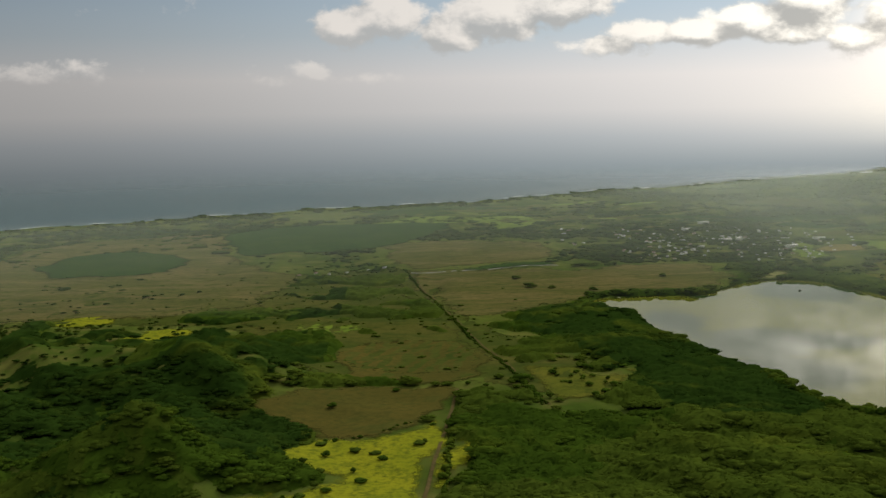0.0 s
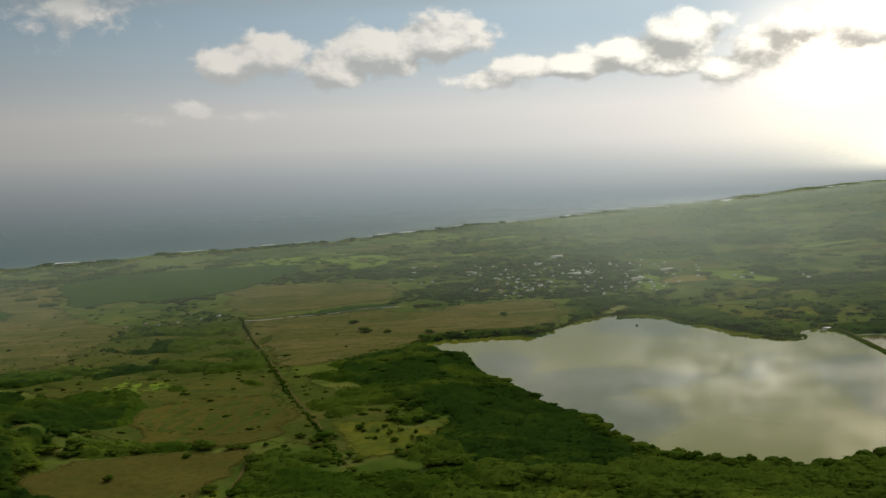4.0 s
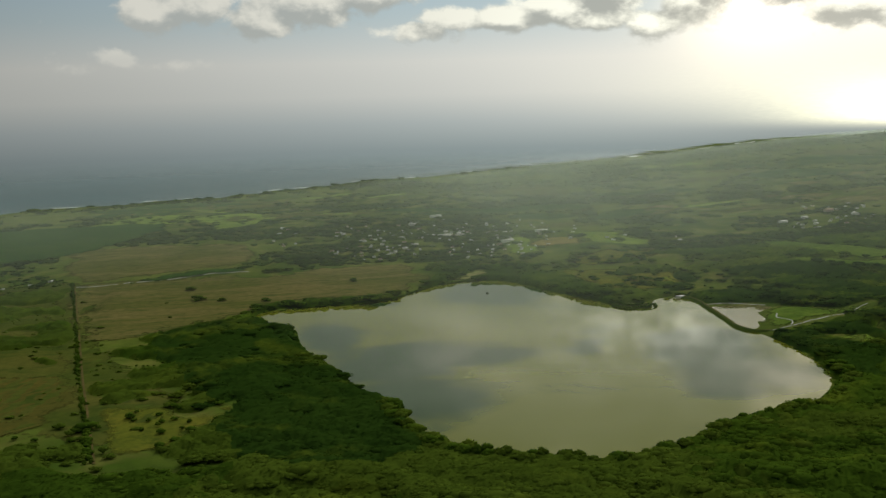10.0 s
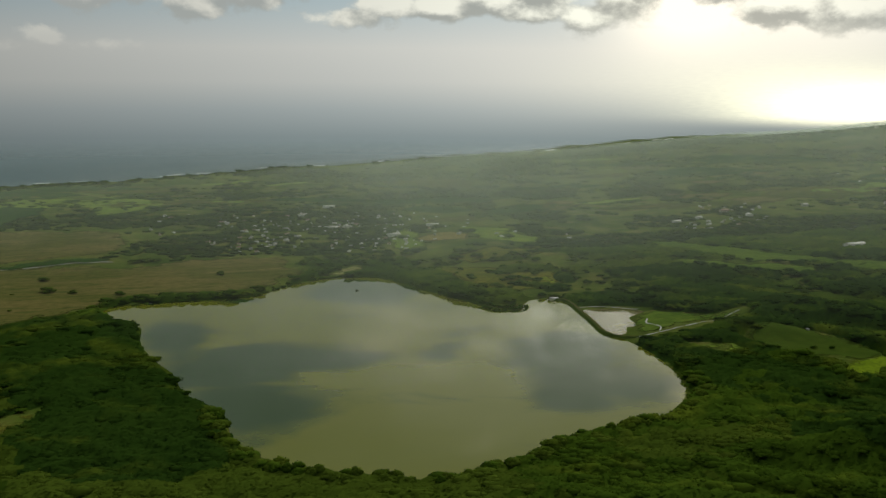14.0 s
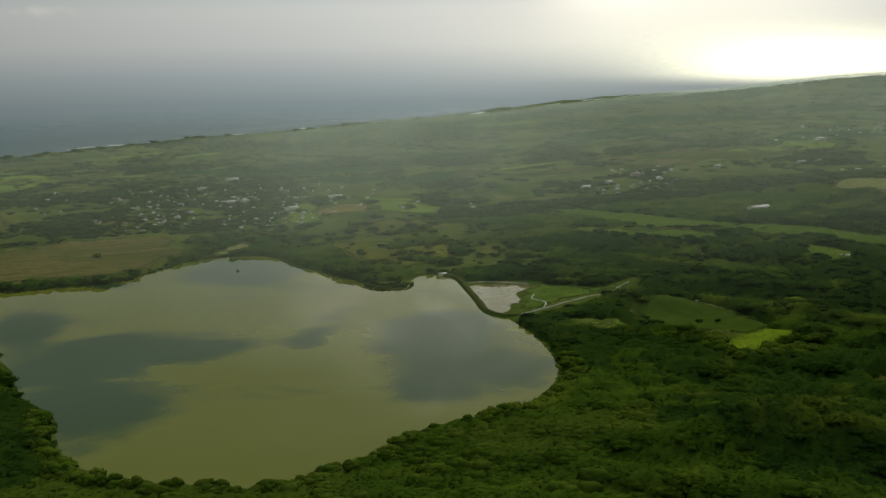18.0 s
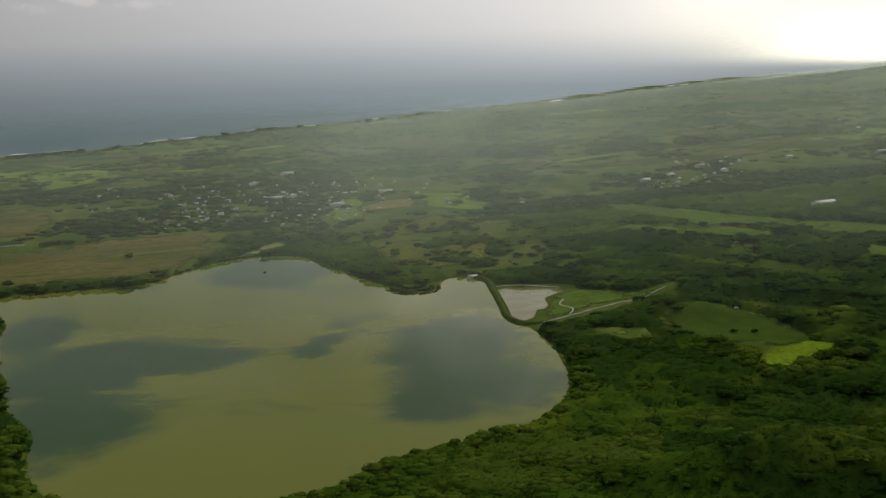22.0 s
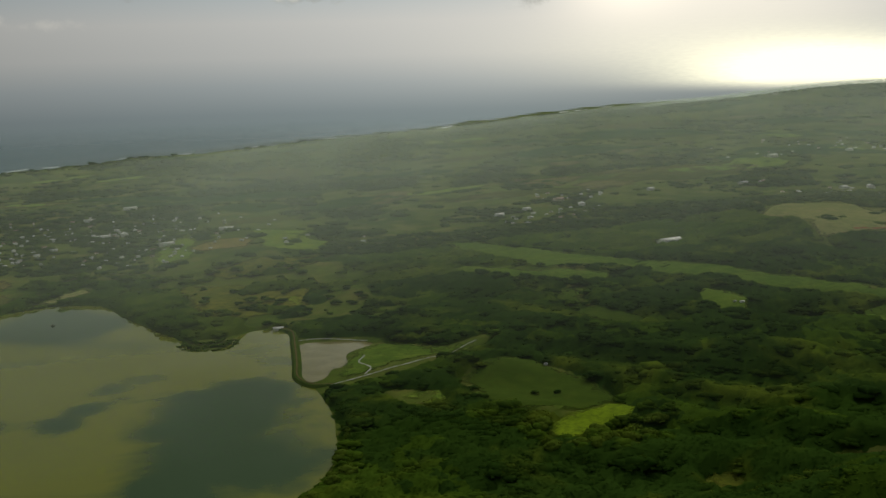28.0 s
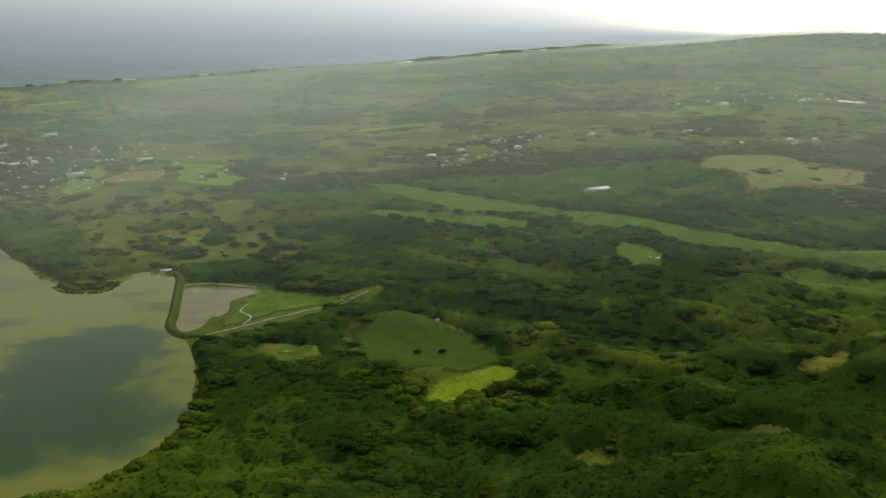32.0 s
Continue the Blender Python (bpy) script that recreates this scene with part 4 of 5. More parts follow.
def cover(x, y):
    """How thickly trees stand at a place, 0 to 1."""
    x0, y0 = x, y
    x, y = x0 + 90 * (value_noise(x0, y0, 60, 91) - 0.5) + 24 * (value_noise(x0, y0, 17, 92) - 0.5), y0 + 110 * (value_noise(x0, y0, 60, 93) - 0.5) + 30 * (value_noise(x0, y0, 17, 94) - 0.5)
    clump = value_noise(x, y, 55, 3) * 0.6 + value_noise(x, y, 21, 4) * 0.4
    broad = value_noise(x, y, 190, 8)
    d = np.where(value_noise(x, y, 33, 41) * 0.65 + value_noise(x, y, 90, 42) * 0.35 > 0.34, 1.0, 0.62)
    open_land = (y > 740) & (x < 130)
    d[open_land] = np.where(clump > 0.55, 0.9, np.where(clump > 0.49, 0.25, 0.03))[open_land]
    hills = (x < -75) & (y < 960) & (y > 430)
    d[hills] = np.where(clump > 0.42, 0.9, 0.4)[hills]
    belt = (x > 70) & (x < 150) & (y > 640) & (y < 1000)
    d[belt] = np.where(clump > 0.52, 0.8, 0.12)[belt]
    north = (y > 1000) & (x >= 130)
    groves = 0.55 * clump + 0.45 * value_noise(x, y, 120, 51)
    d[north] = np.where(groves > 0.47, 0.88, np.where(groves > 0.42, 0.14, 0.03))[north]
    right = (x > 690) & (y > 760) & (y < 1400)
    d[right] = np.where(clump > 0.27, 0.95, 0.35)[right]
    far = (y > 1500) & (x > -100)
    d[far] = np.where(groves > 0.50, 0.8, 0.05)[far]
    x, y = x0, y0
    d[inside(TOWN, x, y)] = np.where(clump > 0.42, 0.75, 0.2)[inside(TOWN, x, y)]
    d[inside(WEST_WOOD, x, y)] = 1.0
    for poly, k in SPARSE:
        i = inside(poly, x, y)
        d[i] = (k * (0.4 + 1.9 * (clump > 0.55)))[i]
    for poly in CLEAR:
        d[inside(poly, x, y)] = 0
    i = inside(LAKE_C, x, y) | inside(POND_C, x, y)
    d[i] = 0
    b = (x > 170) & (x < 640) & (y > 590) & (y < 1230)
    e, nx, ny = edge_distance(LAKE_C, x[b], y[b])
    near_side = (e < 45) & ((y[b] < 760) | (x[b] < 270)) & (y[b] < 1040) & ~inside(LAKE_C, x[b], y[b])
    d[b] = np.where(e < np.where((ny > y[b]) | (nx > x[b]), 6.5, 3.5), 0, np.where(near_side, 1.0, d[b])) * ~inside(LAKE_C, x[b], y[b])
    b = (x > 560) & (x < 680) & (y > 850) & (y < 1010)
    d[b] = np.where(edge_distance(POND_C, x[b], y[b])[0] < 13, 0, d[b])
    for i, t in enumerate(TRACKS):
        e = edge_distance(t, x, y, False)[0]
        d[e < (14 if i == 3 else 5)] = 0
    return d


def seen(x, y):
    return (x > y * math.tan(radians(-26.5)) - 40) & (x < 560 + (y - 250) * math.tan(radians(43.5))) & (y > 430)


def planted(step, lo, hi, seed):
    """Places of trees on a loose grid, between two distances from the middle of the flight."""
    r = np.random.default_rng(seed)
    X, Y = np.meshgrid(np.arange(-900, 3400 if hi >= 2000 else 1700, step), np.arange(420, 4300 if hi >= 2000 else 1700, step))
    x = X.ravel() + r.uniform(-0.45, 0.45, X.size) * step
    y = Y.ravel() + r.uniform(-0.45, 0.45, X.size) * step
    dist = np.hypot(x - 290, y - 140)
    k = seen(x, y) & (dist >= lo) & (dist < hi) & (coast_depth(x, y) > 25)
    x, y = x[k], y[k]
    k = r.random(len(x)) < cover(x, y)
    return x[k], y[k], r


def forest(name, label, shapes, x, y, width, tall, r, mat, sink=0.2):
    """Many crowns as one mesh."""
    vs, fs, n = [], [], 0
    pick = r.integers(len(shapes), size=len(x))
    z = height(x, y)
    for i, (v, f) in enumerate(shapes):
        k = np.nonzero(pick == i)[0]
        if not len(k):
            continue
        a = r.uniform(0, 6.28, len(k))
        grown_up = 0.55 + 0.9 * value_noise(x[k], y[k], 38, 19)
        big = np.exp(r.normal(0, 0.28, len(k)))
        low = np.where((y[k] > 740) & (x[k] < 130) & (y[k] < 1500), 0.5, 1.0)
        w = width * big * (0.5 + 0.5 * grown_up) * low
        h = tall * big ** 0.7 * grown_up * low
        c, s = np.cos(a), np.sin(a)
        px = (v[None, :, 0] * c[:, None] - v[None, :, 1] * s[:, None]) * w[:, None] + x[k][:, None]
        py = (v[None, :, 0] * s[:, None] + v[None, :, 1] * c[:, None]) * w[:, None] + y[k][:, None]
        pz = v[None, :, 2] * h[:, None] + z[k][:, None] - sink * h[:, None]
        vs.append(np.stack([px, py, pz], -1).reshape(-1, 3))
        fs.append((f[None] + (n + np.arange(len(k)) * len(v))[:, None, None]).reshape(-1, 3))
        n += len(k) * len(v)
    ob = tri_object(name, np.concatenate(vs), np.concatenate(fs), mat)
    return tagged(ob, label, "trees", kind="stuff")


def part(name, verts, tris, mat, parent, label=""):
    ob = tri_object(name, verts, tris, mat)
    ob.parent = parent
    return tagged(ob, label)


def box(x0, y0, z0, x1, y1, z1):
    v = np.array([(x, y, z) for z in (z0, z1) for y in (y0, y1) for x in (x0, x1)], float)
    f = [(0, 2, 3), (0, 3, 1), (4, 5, 7), (4, 7, 6), (0, 1, 5), (0, 5, 4), (2, 6, 7), (2, 7, 3), (0, 4, 6), (0, 6, 2), (1, 3, 7), (1, 7, 5)]
    return v, np.array(f)


def joined(pieces):
    vs, fs, n = [], [], 0
    for v, f in pieces:
        vs.append(np.asarray(v, float))
        fs.append(np.asarray(f) + n)
        n += len(v)
    return np.concatenate(vs), np.concatenate(fs)


x1, y1, r1 = planted(5.7, 0, 760, 21)
x2, y2, r2 = planted(7.4, 760, 1200, 22)
x3, y3, r3 = planted(10.5, 1200, 2000, 23)
x4, y4, r4 = planted(19.0, 2000, 4700, 24)

# single trees that can be told apart: along the near and western shore, in the meadows and round the clearing
shore_d, shore_x, shore_y = edge_distance(LAKE_C, x1, y1)
meadow = np.zeros(len(x1), bool)
for poly, _ in SPARSE:
    meadow |= inside(poly, x1, y1)
glade = np.hypot(x1 - 720, y1 - 735) < 48
stand = (shore_d < 17) | meadow | glade
thin = np.random.default_rng(12).random(len(x1)) < np.where(shore_d < 10, 0.55, 0.9)
x1, y1, shore_d, meadow, stand = x1[thin], y1[thin], shore_d[thin], meadow[thin], stand[thin]
singles = np.nonzero(stand)[0][:290]
rest = np.ones(len(x1), bool)
rest[singles] = False


def tree(seed, mat, label):
    top = new("tree")
    tagged(top, label, "tree", "shore and meadow trees")
    v, f = crown_shape(seed, 7, 2, 150, 0.075, 0.32, 0.7)
    part("trunk", *trunk_shape(seed, 0.035), M_BARK, top)
    part("crown", v, f, mat, top)
    return top


KINDS = [tree(101, M_LEAF, "broad dark green tree with a spreading crown"), tree(102, M_LEAF, "dense dark green tree with a lumpy crown"),
         tree(103, M_LEAF2, "olive green tree with an uneven crown"), tree(104, M_LEAF2, "low olive bush-like tree with loose boughs"), tree(105, M_LEAF, "tall dark tree with gaps in its crown")]
rs = np.random.default_rng(5)
for i, k in enumerate(singles):
    t = KINDS[rs.integers(len(KINDS))]
    low = 0.55 if meadow[k] else 1.0
    w, h = 8.6 * low * rs.uniform(0.55, 1.45), 6.4 * low * rs.uniform(0.55, 1.35)
    m = pose(x1[k], y1[k], float(height(x1[k:k + 1], y1[k:k + 1])[0]), 0, 0, rs.uniform(0, 360)) @ Matrix.Diagonal((w, w, h, 1))
    copy_thing(t, m)
for t in KINDS:
    for o in list(t.children_recursive) + [t]:
        bpy.data.objects.remove(o)

x1, y1 = x1[rest], y1[rest]

# closed canopy of the woods: one rolling leaf surface of many domed crowns
CELL = 2.6
ax, ay = np.arange(-340, 1190, CELL), np.arange(432, 1290, CELL)
CX, CY = (q.ravel() for q in np.meshgrid(ax, ay))
visible = seen(CX, CY)
thick = np.zeros(len(CX))
thick[visible] = cover(CX[visible], CY[visible]) > 0.55
thick = thick.reshape(len(ay), len(ax))
for _ in range(2):
    for axis in (0, 1):
        thick = (np.roll(thick, 1, axis) + thick + np.roll(thick, -1, axis) + np.roll(thick, 2, axis) + np.roll(thick, -2, axis)) / 5
thick = thick.ravel()
rise = smooth(thick, 0.30, 0.72)


def domes(x, y, cell, seed):
    """Heights of overlapping round crowns, scattered one to a cell."""
    r = np.random.default_rng(seed)
    jx, jy, size, tall = r.uniform(0.1, 0.9, (128, 128)), r.uniform(0.1, 0.9, (128, 128)), r.uniform(0.45, 0.95, (128, 128)), r.uniform(0.4, 1.0, (128, 128)) ** 1.5
    i0, j0 = np.floor(x / cell).astype(int), np.floor(y / cell).astype(int)
    best = np.zeros(len(x))
    for di in (-1, 0, 1):
        for dj in (-1, 0, 1):
            i, j = (i0 + di) % 128, (j0 + dj) % 128
            d = np.hypot(x - (i0 + di + jx[i, j]) * cell, y - (j0 + dj + jy[i, j]) * cell) / (size[i, j] * cell)
            best = np.maximum(best, (0.35 + 0.65 * tall[i, j]) * np.sqrt(np.maximum(0, 1 - d * d)))
    return best


CZ = height(CX, CY) + rise * (0.2 + 3.1 * domes(CX, CY, 7.0, 44) + 2.2 * domes(CX, CY, 15.0, 45) + 1.2 * value_noise(CX, CY, 30, 46))
rc = np.random.default_rng(48)
CZ = CZ + rise * rc.uniform(-0.55, 0.55, len(CX))
CX, CY = CX + rc.uniform(-0.9, 0.9, len(CX)), CY + rc.uniform(-0.9, 0.9, len(CY))
CF = grid_faces(len(ax), len(ay))
CF = CF[rise[CF].max(1) > 0.02]
mid_x, mid_y = CX[CF].mean(1), CY[CF].mean(1)


def canopy(label, take, mat):
    f = CF[take]
    used, f = np.unique(f, return_inverse=True)
    f = f.reshape(-1, 4)
    v, t = np.stack([CX[used], CY[used], CZ[used]], -1), np.concatenate([f[:, [0, 1, 2]], f[:, [0, 2, 3]]])
    # loose leaf tufts on the crowns, thicker where the flight passes near
    r = np.random.default_rng(49)
    centre = v[f].mean(1)
    dist = np.hypot(centre[:, 0] - 290, centre[:, 1] - 140)
    count = r.poisson(np.clip(5.5 - dist / 170.0, 0.4, 3.0))
    k = np.repeat(np.arange(len(f)), count)
    u, w = r.random((len(k), 1)), r.random((len(k), 1))
    p = (v[f[k, 0]] * (1 - u) + v[f[k, 1]] * u) * (1 - w) + (v[f[k, 3]] * (1 - u) + v[f[k, 2]] * u) * w
    a, size = r.uniform(0, 6.28, len(k)), r.uniform(0.5, 1.25, len(k))
    ring = [np.stack([size * np.cos(a + 2.09 * q), size * np.sin(a + 2.09 * q), r.uniform(-0.30, 0.42, len(k)) * size + 0.10], -1) for q in range(3)]
    tuft = np.stack([p + q for q in ring], 1).reshape(-1, 3)
    v, t = np.concatenate([v, tuft]), np.concatenate([t, len(v) + np.arange(len(tuft)).reshape(-1, 3)])
    tagged(tri_object("woodland", v, t, mat), label, "trees", kind="stuff")


def wood_tone(x, y):
    """0 deep, 1 dark, 2 olive: the leaf tone at a place, cloud shade and sun included."""
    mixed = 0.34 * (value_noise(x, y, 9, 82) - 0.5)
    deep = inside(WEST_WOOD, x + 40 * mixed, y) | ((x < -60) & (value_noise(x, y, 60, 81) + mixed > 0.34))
    # eastern deep green paints cloud shade into the leaves; western olive paints sun
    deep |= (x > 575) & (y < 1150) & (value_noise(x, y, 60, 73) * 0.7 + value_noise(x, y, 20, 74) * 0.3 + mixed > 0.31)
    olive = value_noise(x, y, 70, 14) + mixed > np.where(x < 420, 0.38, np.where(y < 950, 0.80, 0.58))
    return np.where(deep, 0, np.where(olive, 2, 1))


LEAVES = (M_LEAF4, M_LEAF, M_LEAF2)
TONE_WORDS = ("deep green woods of the shore and the gullies, partly darkened for cloud shade", "dense dark green tree canopy on the slopes", "olive green tree canopy on the slopes")
kind = wood_tone(mid_x, mid_y)
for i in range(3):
    canopy("closed " + TONE_WORDS[i], kind == i, LEAVES[i])

# single crowns that stand out of the canopy or grow in the open
for shapes, x, y, r, width, tall in ((NEAR, x1, y1, r1, 8.5, 4.6), (MID, x2, y2, r2, 10.5, 4.8)):
    bushes = (y > 740) & (x < 130) & (x > -75 - 0.2 * (y - 740))
    forest("scrub", "low olive bushes scattered over the open plain", MID, x[bushes], y[bushes], 10.0, 4.4, r, M_LEAF2)
    x, y = x[~bushes], y[~bushes]
    closed = cover(x, y) > 0.55
    keep = ~closed | (r.random(len(x)) < 0.85)
    x, y = x[keep], y[keep]
    kind = wood_tone(x, y)
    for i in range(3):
        forest("woodland", "standing crowns of " + TONE_WORDS[i], shapes, x[kind == i], y[kind == i], width, tall, r, LEAVES[i], 0.1)
forest("woodland", "distant green woods and hedgerows", FAR, x3, y3, 13.5, 3.8, r3, M_LEAF3, 0.34)
forest("woodland", "hazy far woods on the rising coast land", FAR, x4, y4, 17.0, 4.6, r4, M_LEAF3, 0.34)


def hedge(name, points, off, step, w, h, label, seed):
    r = np.random.default_rng(seed)
    c = open_curve(points, 30)
    seg = np.concatenate([[0], np.cumsum(np.hypot(*np.diff(c, axis=0).T))])
    s = np.arange(0, seg[-1], step)
    x, y = np.interp(s, seg, c[:, 0]) + off + r.normal(0, 0.8, len(s)), np.interp(s, seg, c[:, 1]) + r.normal(0, 1, len(s))
    k = r.random(len(s)) < 0.92
    return forest(name, label, MID, x[k], y[k], w, h, r, M_LEAF)


hedge("hedge", [(8, 1330), (12, 1298), (43, 1060), (66, 880), (82, 765), (95, 672)], -2.5, 2.4, 5.8, 5.0, "long straight dark hedge along the farm track", 61)
hedge("hedge", [(71, 901), (95, 906), (118, 910)], 0, 4.0, 4.5, 3.2, "thin cross hedge between rough fields", 62)
hedge("hedge", [(-60, 612), (-20, 616), (12, 646)], 0, 5.0, 3.0, 2.4, "thin hedge between fallow field and meadow", 63)
hedge("hedge", [(40, 700), (26, 600), (14, 470)], 1.5, 4.0, 4.0, 3.4, "hedge beside the narrow lane", 64)
hedge("tree_belt", [(684, 730), (694, 722), (706, 714), (724, 710), (742, 714)], 0, 2.6, 9.0, 9.0, "belt of broad dark trees below the sunny clearing", 72)
hedge("tree_belt", [(722, 729), (730, 736), (739, 733)], 0, 2.6, 8.0, 8.0, "clump of broad trees in the sunny clearing", 73)
hedge("reeds", [(517, 1016), (520, 1003), (534, 994), (551, 995), (561, 1018)], 0, 1.1, 3.0, 2.4, "dark reeds fringing the small headland", 65)
hedge("reeds", [(521, 1017), (526, 1004), (538, 1001), (550, 1004), (556, 1017)], 0, 1.1, 3.4, 2.6, "dense olive reeds standing on the small headland", 70)
hedge("reeds", [(527, 1022), (534, 1010), (545, 1011), (551, 1021)], 0, 1.2, 3.6, 2.6, "dense olive reeds standing on the small headland", 71)
hedge("shore_scrub", [(205, 1095), (265, 1110), (318, 1113), (350, 1143), (385, 1180), (425, 1198), (465, 1190)], 0, 4.0, 5.0, 2.2, "low dark scrub on the far shore of the reservoir", 66)
hedge("shore_scrub", [(488, 1135), (506, 1082), (522, 1040)], 4, 3.0, 7.0, 5.0, "dark scrub on the eastern shore", 67)
hedge("field_edge", [(-560, 1400), (-420, 1330), (-250, 1290), (-120, 1290)], 0, 7.0, 5.0, 3.0, "dark field boundary across the dry plain", 68)
hedge("field_edge", [(-420, 1090), (-330, 1130), (-180, 1110), (-60, 1180)], 0, 7.0, 5.0, 3.0, "dark field boundary across the dry plain", 69)

# ---- dam and shed ----


def bank(name, points, width, crest, mat, label):
    c = open_curve(points, 10)
    t = np.gradient(c, axis=0)
    t /= np.linalg.norm(t, axis=1)[:, None]
    nrm = np.stack([-t[:, 1], t[:, 0]], -1)
    prof = [(-width / 2 - 3, -1.2), (-width / 2, crest * 0.9), (-width / 2 + 1, crest), (width / 2 - 1, crest), (width / 2, crest * 0.9), (width / 2 + 3, -1.2)]
    v = np.array([[*(p + q * o), z + 0.15 * math.sin(i * 1.3 + o)] for o, z in prof for i, (p, q) in enumerate(zip(c, nrm))])
    n = len(c)
    f = [(j * n + i, (j + 1) * n + i, (j + 1) * n + i + 1, j * n + i + 1) for j in range(len(prof) - 1) for i in range(n - 1)]
    ob = mesh_object(name, v, f, mat, False)
    return tagged(ob, label, "dam", kind="structure")


bank("dam", [(596, 1033), (602, 1018), (597, 980), (589, 930), (584, 900), (589, 880), (602, 874)], 3.6, 2.0, M_MOWN, "grass-grown earth dam between reservoir and pond")
strip("dam_path", [(596, 1033), (602, 1018), (597, 980), (589, 930), (584, 900), (589, 880), (602, 874)], 1.0, M_DIRT, "narrow worn path along the dam crest", 0.0)
for v in bpy.data.objects["dam_path"].data.vertices:
    v.co.z = 2.25

# ---- houses ----


def gable(w, d, h, rise):
    """Walls with two gable ends."""
    a, b = w / 2, d / 2
    v = np.array([(-a, -b, -1), (a, -b, -1), (a, b, -1), (-a, b, -1), (-a, -b, h), (a, -b, h), (a, b, h), (-a, b, h), (-a, 0, h + rise), (a, 0, h + rise)])
    f = np.array([(0, 1, 5), (0, 5, 4), (2, 3, 7), (2, 7, 6), (1, 2, 6), (1, 6, 5), (3, 0, 4), (3, 4, 7), (4, 8, 7), (5, 6, 9)])
    return v, f


def roof_slabs(w, d, h, rise, over=0.5, thick=0.18):
    a, b = w / 2 + over, d / 2 + over
    drop = rise * over / (d / 2)
    pieces = []
    for s in (-1, 1):
        v = np.array([(-a, s * b, h - drop), (a, s * b, h - drop), (a, 0, h + rise), (-a, 0, h + rise)])
        v = np.concatenate([v + (0, 0, 0.02), v + (0, 0, thick)])
        pieces.append((v, np.array([(0, 1, 2), (0, 2, 3), (4, 6, 5), (4, 7, 6), (0, 4, 5), (0, 5, 1), (1, 5, 6), (1, 6, 2), (3, 7, 4), (3, 4, 0), (2, 6, 7), (2, 7, 3)])))
    return joined(pieces)


def house(w, d, h, rise, wall, roof, label, category="house", group="town houses", wing=True):
    top = new("house")
    tagged(top, label, category, group)
    part("wall", *gable(w, d, h, rise), wall, top)
    part("roof", *roof_slabs(w, d, h, rise), roof, top)
    for sx in (-0.28, 0.28):
        part("window", *box(sx * w - 0.5, -d / 2 - 0.06, 1.0, sx * w + 0.5, -d / 2 - 0.01, 2.0), M_GLASS, top)
    part("door", *box(-0.45, -d / 2 - 0.06, 0, 0.45, -d / 2 - 0.01, 2.0), M_GLASS, top)
    if wing:
        v, f = box(-w / 2 - 3.2, -d * 0.3, 2.2, -w / 2 + 0.1, d * 0.3, 2.4)
        part("carport_roof", v, f, roof, top)
    return top


HOUSES = [house(9, 7, 2.7, 1.6, M_WHITE, M_ROOFW, "white bungalow with a pale metal roof"), house(10, 7, 2.7, 1.5, M_CREAM, M_ROOFG, "cream bungalow with a grey shingle roof"),
          house(8, 6.5, 2.7, 1.7, M_WHITE, M_ROOFG, "small white house with a grey roof"), house(11, 7, 2.8, 1.6, M_CREAM, M_ROOFR, "cream house with a red-brown roof"),
          house(12, 8, 3.0, 1.5, M_WHITE, M_ROOFW, "long white house with a bright metal roof", wing=False)]
HALL = house(34, 15, 5, 2.6, M_WHITE, M_ROOFW, "large pale hall with a wide metal roof", "building", "large buildings", False)
rh = np.random.default_rng(77)


def settle(points, kinds, scale=(0.34, 0.54)):
    for x, y, turn in points:
        t = kinds[rh.integers(len(kinds))]
        k = rh.uniform(*scale)
        z = float(height(np.array([x]), np.array([y]))[0])
        copy_thing(t, pose(x, y, z, 0, 0, turn) @ Matrix.Diagonal((k, k, k, 1)))


def streets(cx, cy, rx, ry, turn, n, gap=(17, 13), wild=2.0):
    """House places along parallel streets in an oval quarter."""
    out = []
    c, s = math.cos(radians(turn)), math.sin(radians(turn))
    for i in np.arange(-rx, rx, gap[0]):
        for j in np.arange(-ry, ry, gap[1]):
            if (i / rx) ** 2 + (j / ry) ** 2 < 1 and rh.random() < 0.8:
                a, b = i + rh.normal(0, wild), j + rh.normal(0, wild)
                out.append((cx + a * c - b * s, cy + a * s + b * c, turn + 90 * rh.integers(2) + rh.normal(0, 6)))
    rh.shuffle(out)
    return out[:n]


settle(streets(355, 1432, 46, 60, 20, 42, (18, 15), 3), HOUSES)
settle(streets(505, 1400, 70, 55, -15, 46, (18, 16), 3), HOUSES)
settle(streets(440, 1470, 80, 45, 10, 36, (20, 18)), HOUSES)
settle(streets(500, 1620, 90, 130, 0, 60, (26, 24)), HOUSES)
settle(streets(330, 1560, 110, 190, 15, 44, (30, 26), 6), HOUSES)
settle(streets(560, 1560, 130, 160, -10, 48, (30, 27), 6), HOUSES)
settle(streets(380, 1620, 60, 110, 10, 30, (28, 26)), HOUSES)
settle(streets(1005, 1420, 95, 45, 10, 34, (24, 20), 6), HOUSES)
settle(streets(1090, 1560, 70, 45, 0, 18, (28, 24), 6), HOUSES)
settle(streets(1390, 1400, 90, 60, 0, 26, (30, 26), 6), HOUSES)
settle(streets(1700, 1900, 260, 160, 20, 40, (60, 50), 14), HOUSES)
settle(streets(700, 1390, 70, 50, 0, 12, (34, 30), 8), HOUSES)
settle([(473, 1538, 5), (498, 1546, 95), (540, 1455, 20), (515, 1800, 10), (620, 1560, 0), (460, 1700, 15)], [HALL], (0.4, 0.65))
settle([(1018, 1174, 10)], [HALL], (0.75, 0.76))
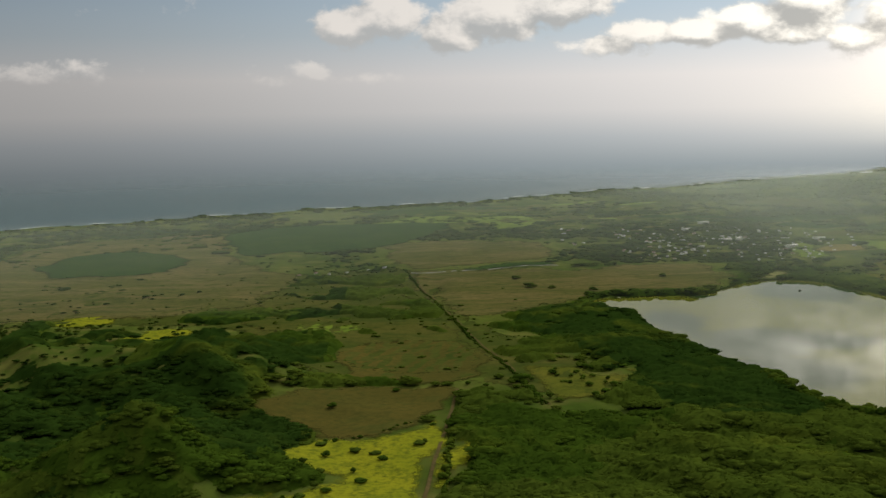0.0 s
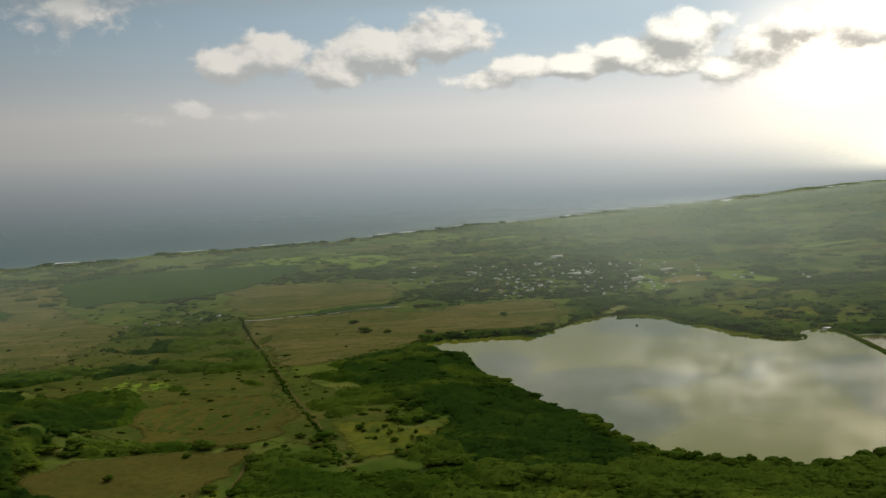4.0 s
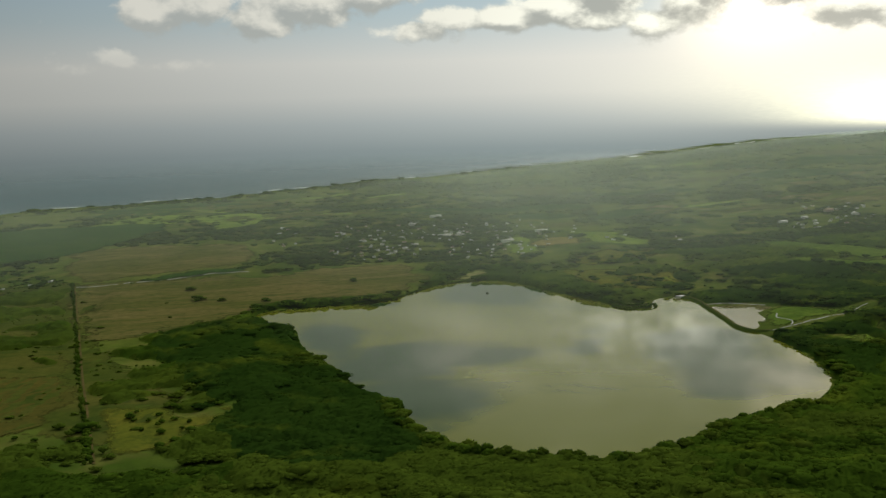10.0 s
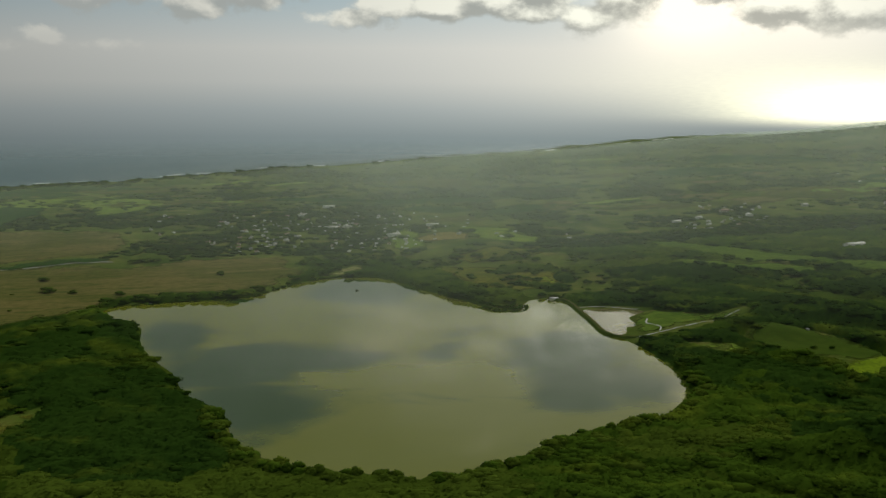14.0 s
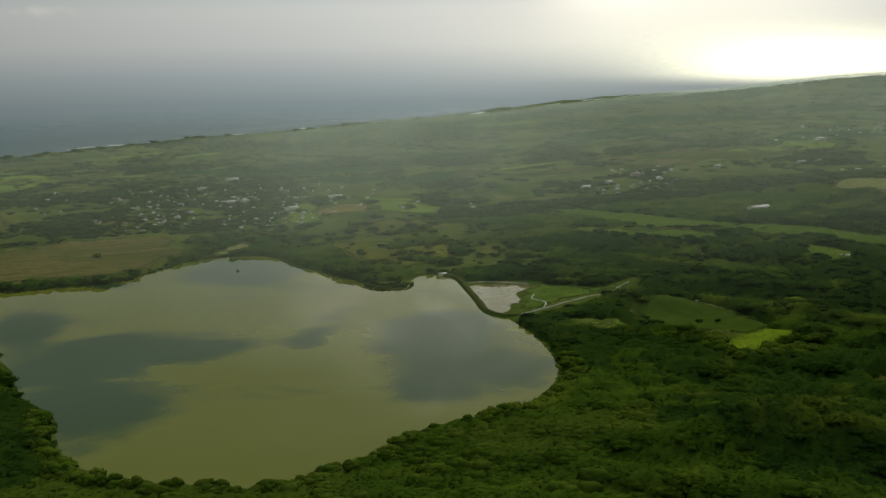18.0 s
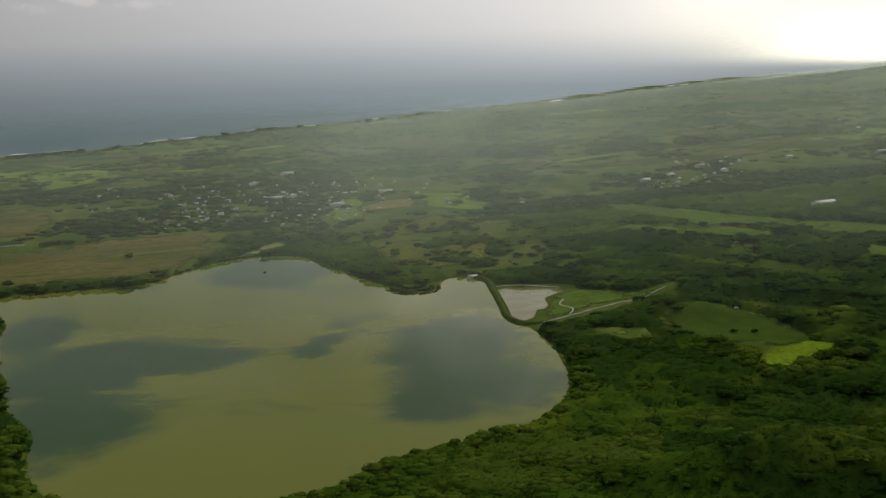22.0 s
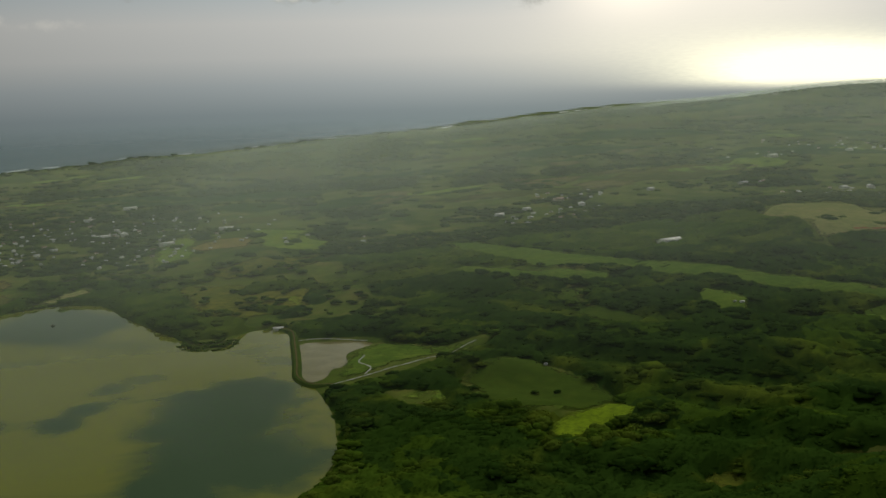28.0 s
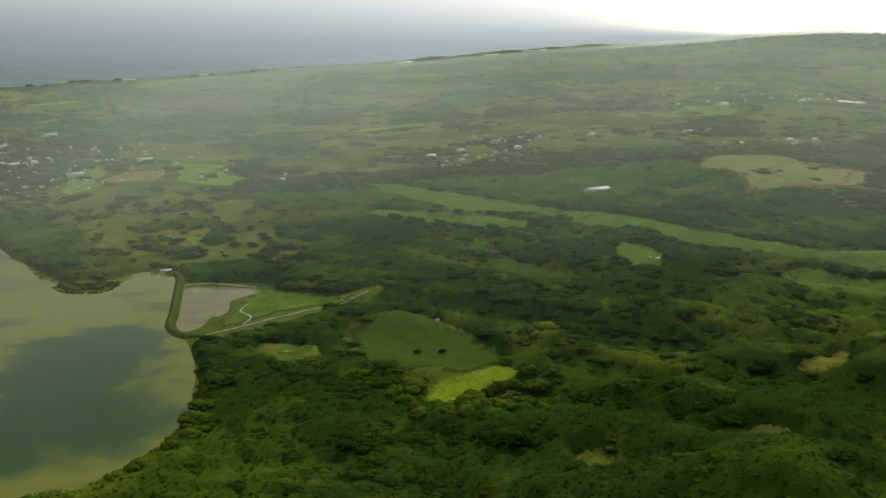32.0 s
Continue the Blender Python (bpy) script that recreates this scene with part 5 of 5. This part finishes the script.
settle([(948, 1469, 0), (993, 1490, 20), (1056, 1529, 5), (1061, 1468, 70), (1352, 1544, 0), (1380, 1539, 30), (1551, 1758, 0), (1435, 1432, 10), (1472, 1423, 80), (1203, 1545, 0), (1717, 1773, 5), (2380, 2925, 0), (2770, 3115, 0)], HOUSES, (0.9, 1.3))
settle([(1003, 1142, 12), (1016, 1140, 8), (995, 1136, 30)], HOUSES)
settle([(630, 754, 15)], HOUSES[:1], (0.28, 0.3))
settle([(886, 943, 10), (881, 929, 40), (942, 931, 0), (938, 935, 20), (705, 874, 0), (743, 859, 60)], HOUSES, (0.24, 0.34))
settle([(594, 1034, 0)], HOUSES[4:], (0.6, 0.62))
settle([(-66, 1326, 10), (-88, 1318, 80), (-105, 1335, 20), (-40, 1340, 0), (-125, 1322, 15), (-20, 1352, 40)], HOUSES)
for t in HOUSES + [HALL]:
    for o in list(t.children_recursive) + [t]:
        bpy.data.objects.remove(o)

# ---- surf, boat ----
for i, (x, L) in enumerate(((-760, 60), (-640, 30), (-420, 45), (-380, 70), (-160, 60), (20, 30), (100, 50), (300, 60), (380, 35), (560, 60), (700, 40), (900, 50),
                            (1130, 70), (1350, 40), (1600, 60), (2060, 130), (2270, 150), (2400, 90), (2600, 140))):
    xs = np.linspace(x - L / 2, x + L / 2, 5)
    ys = coast_line(xs) + 10
    strip("surf", list(zip(xs, ys)), 5 + 4 * (i % 3), M_FOAM, "broken white surf on the rocky shore", 0.0, "surf", 0.8)
for o in [o for o in bpy.data.objects if o.name.startswith("surf")]:
    for v in o.data.vertices:
        v.co.z = SEA_LEVEL + 0.5


def boat():
    top = new("boat")
    tagged(top, "small dark boat lying on the reservoir", "boat")
    v, f = box(-1.6, -0.7, -0.2, 1.6, 0.7, 0.5)
    v[(v[:, 0] > 0) & (v[:, 2] > 0), 1] *= 0.45
    v[v[:, 2] < 0, 1] *= 0.6
    part("hull", v, f, M_BARK, top)
    part("cabin", *box(-1.0, -0.45, 0.5, 0.2, 0.45, 1.3), M_GLASS, top)
    top.location = (427, 1122, 0.15)
    return top


boat()
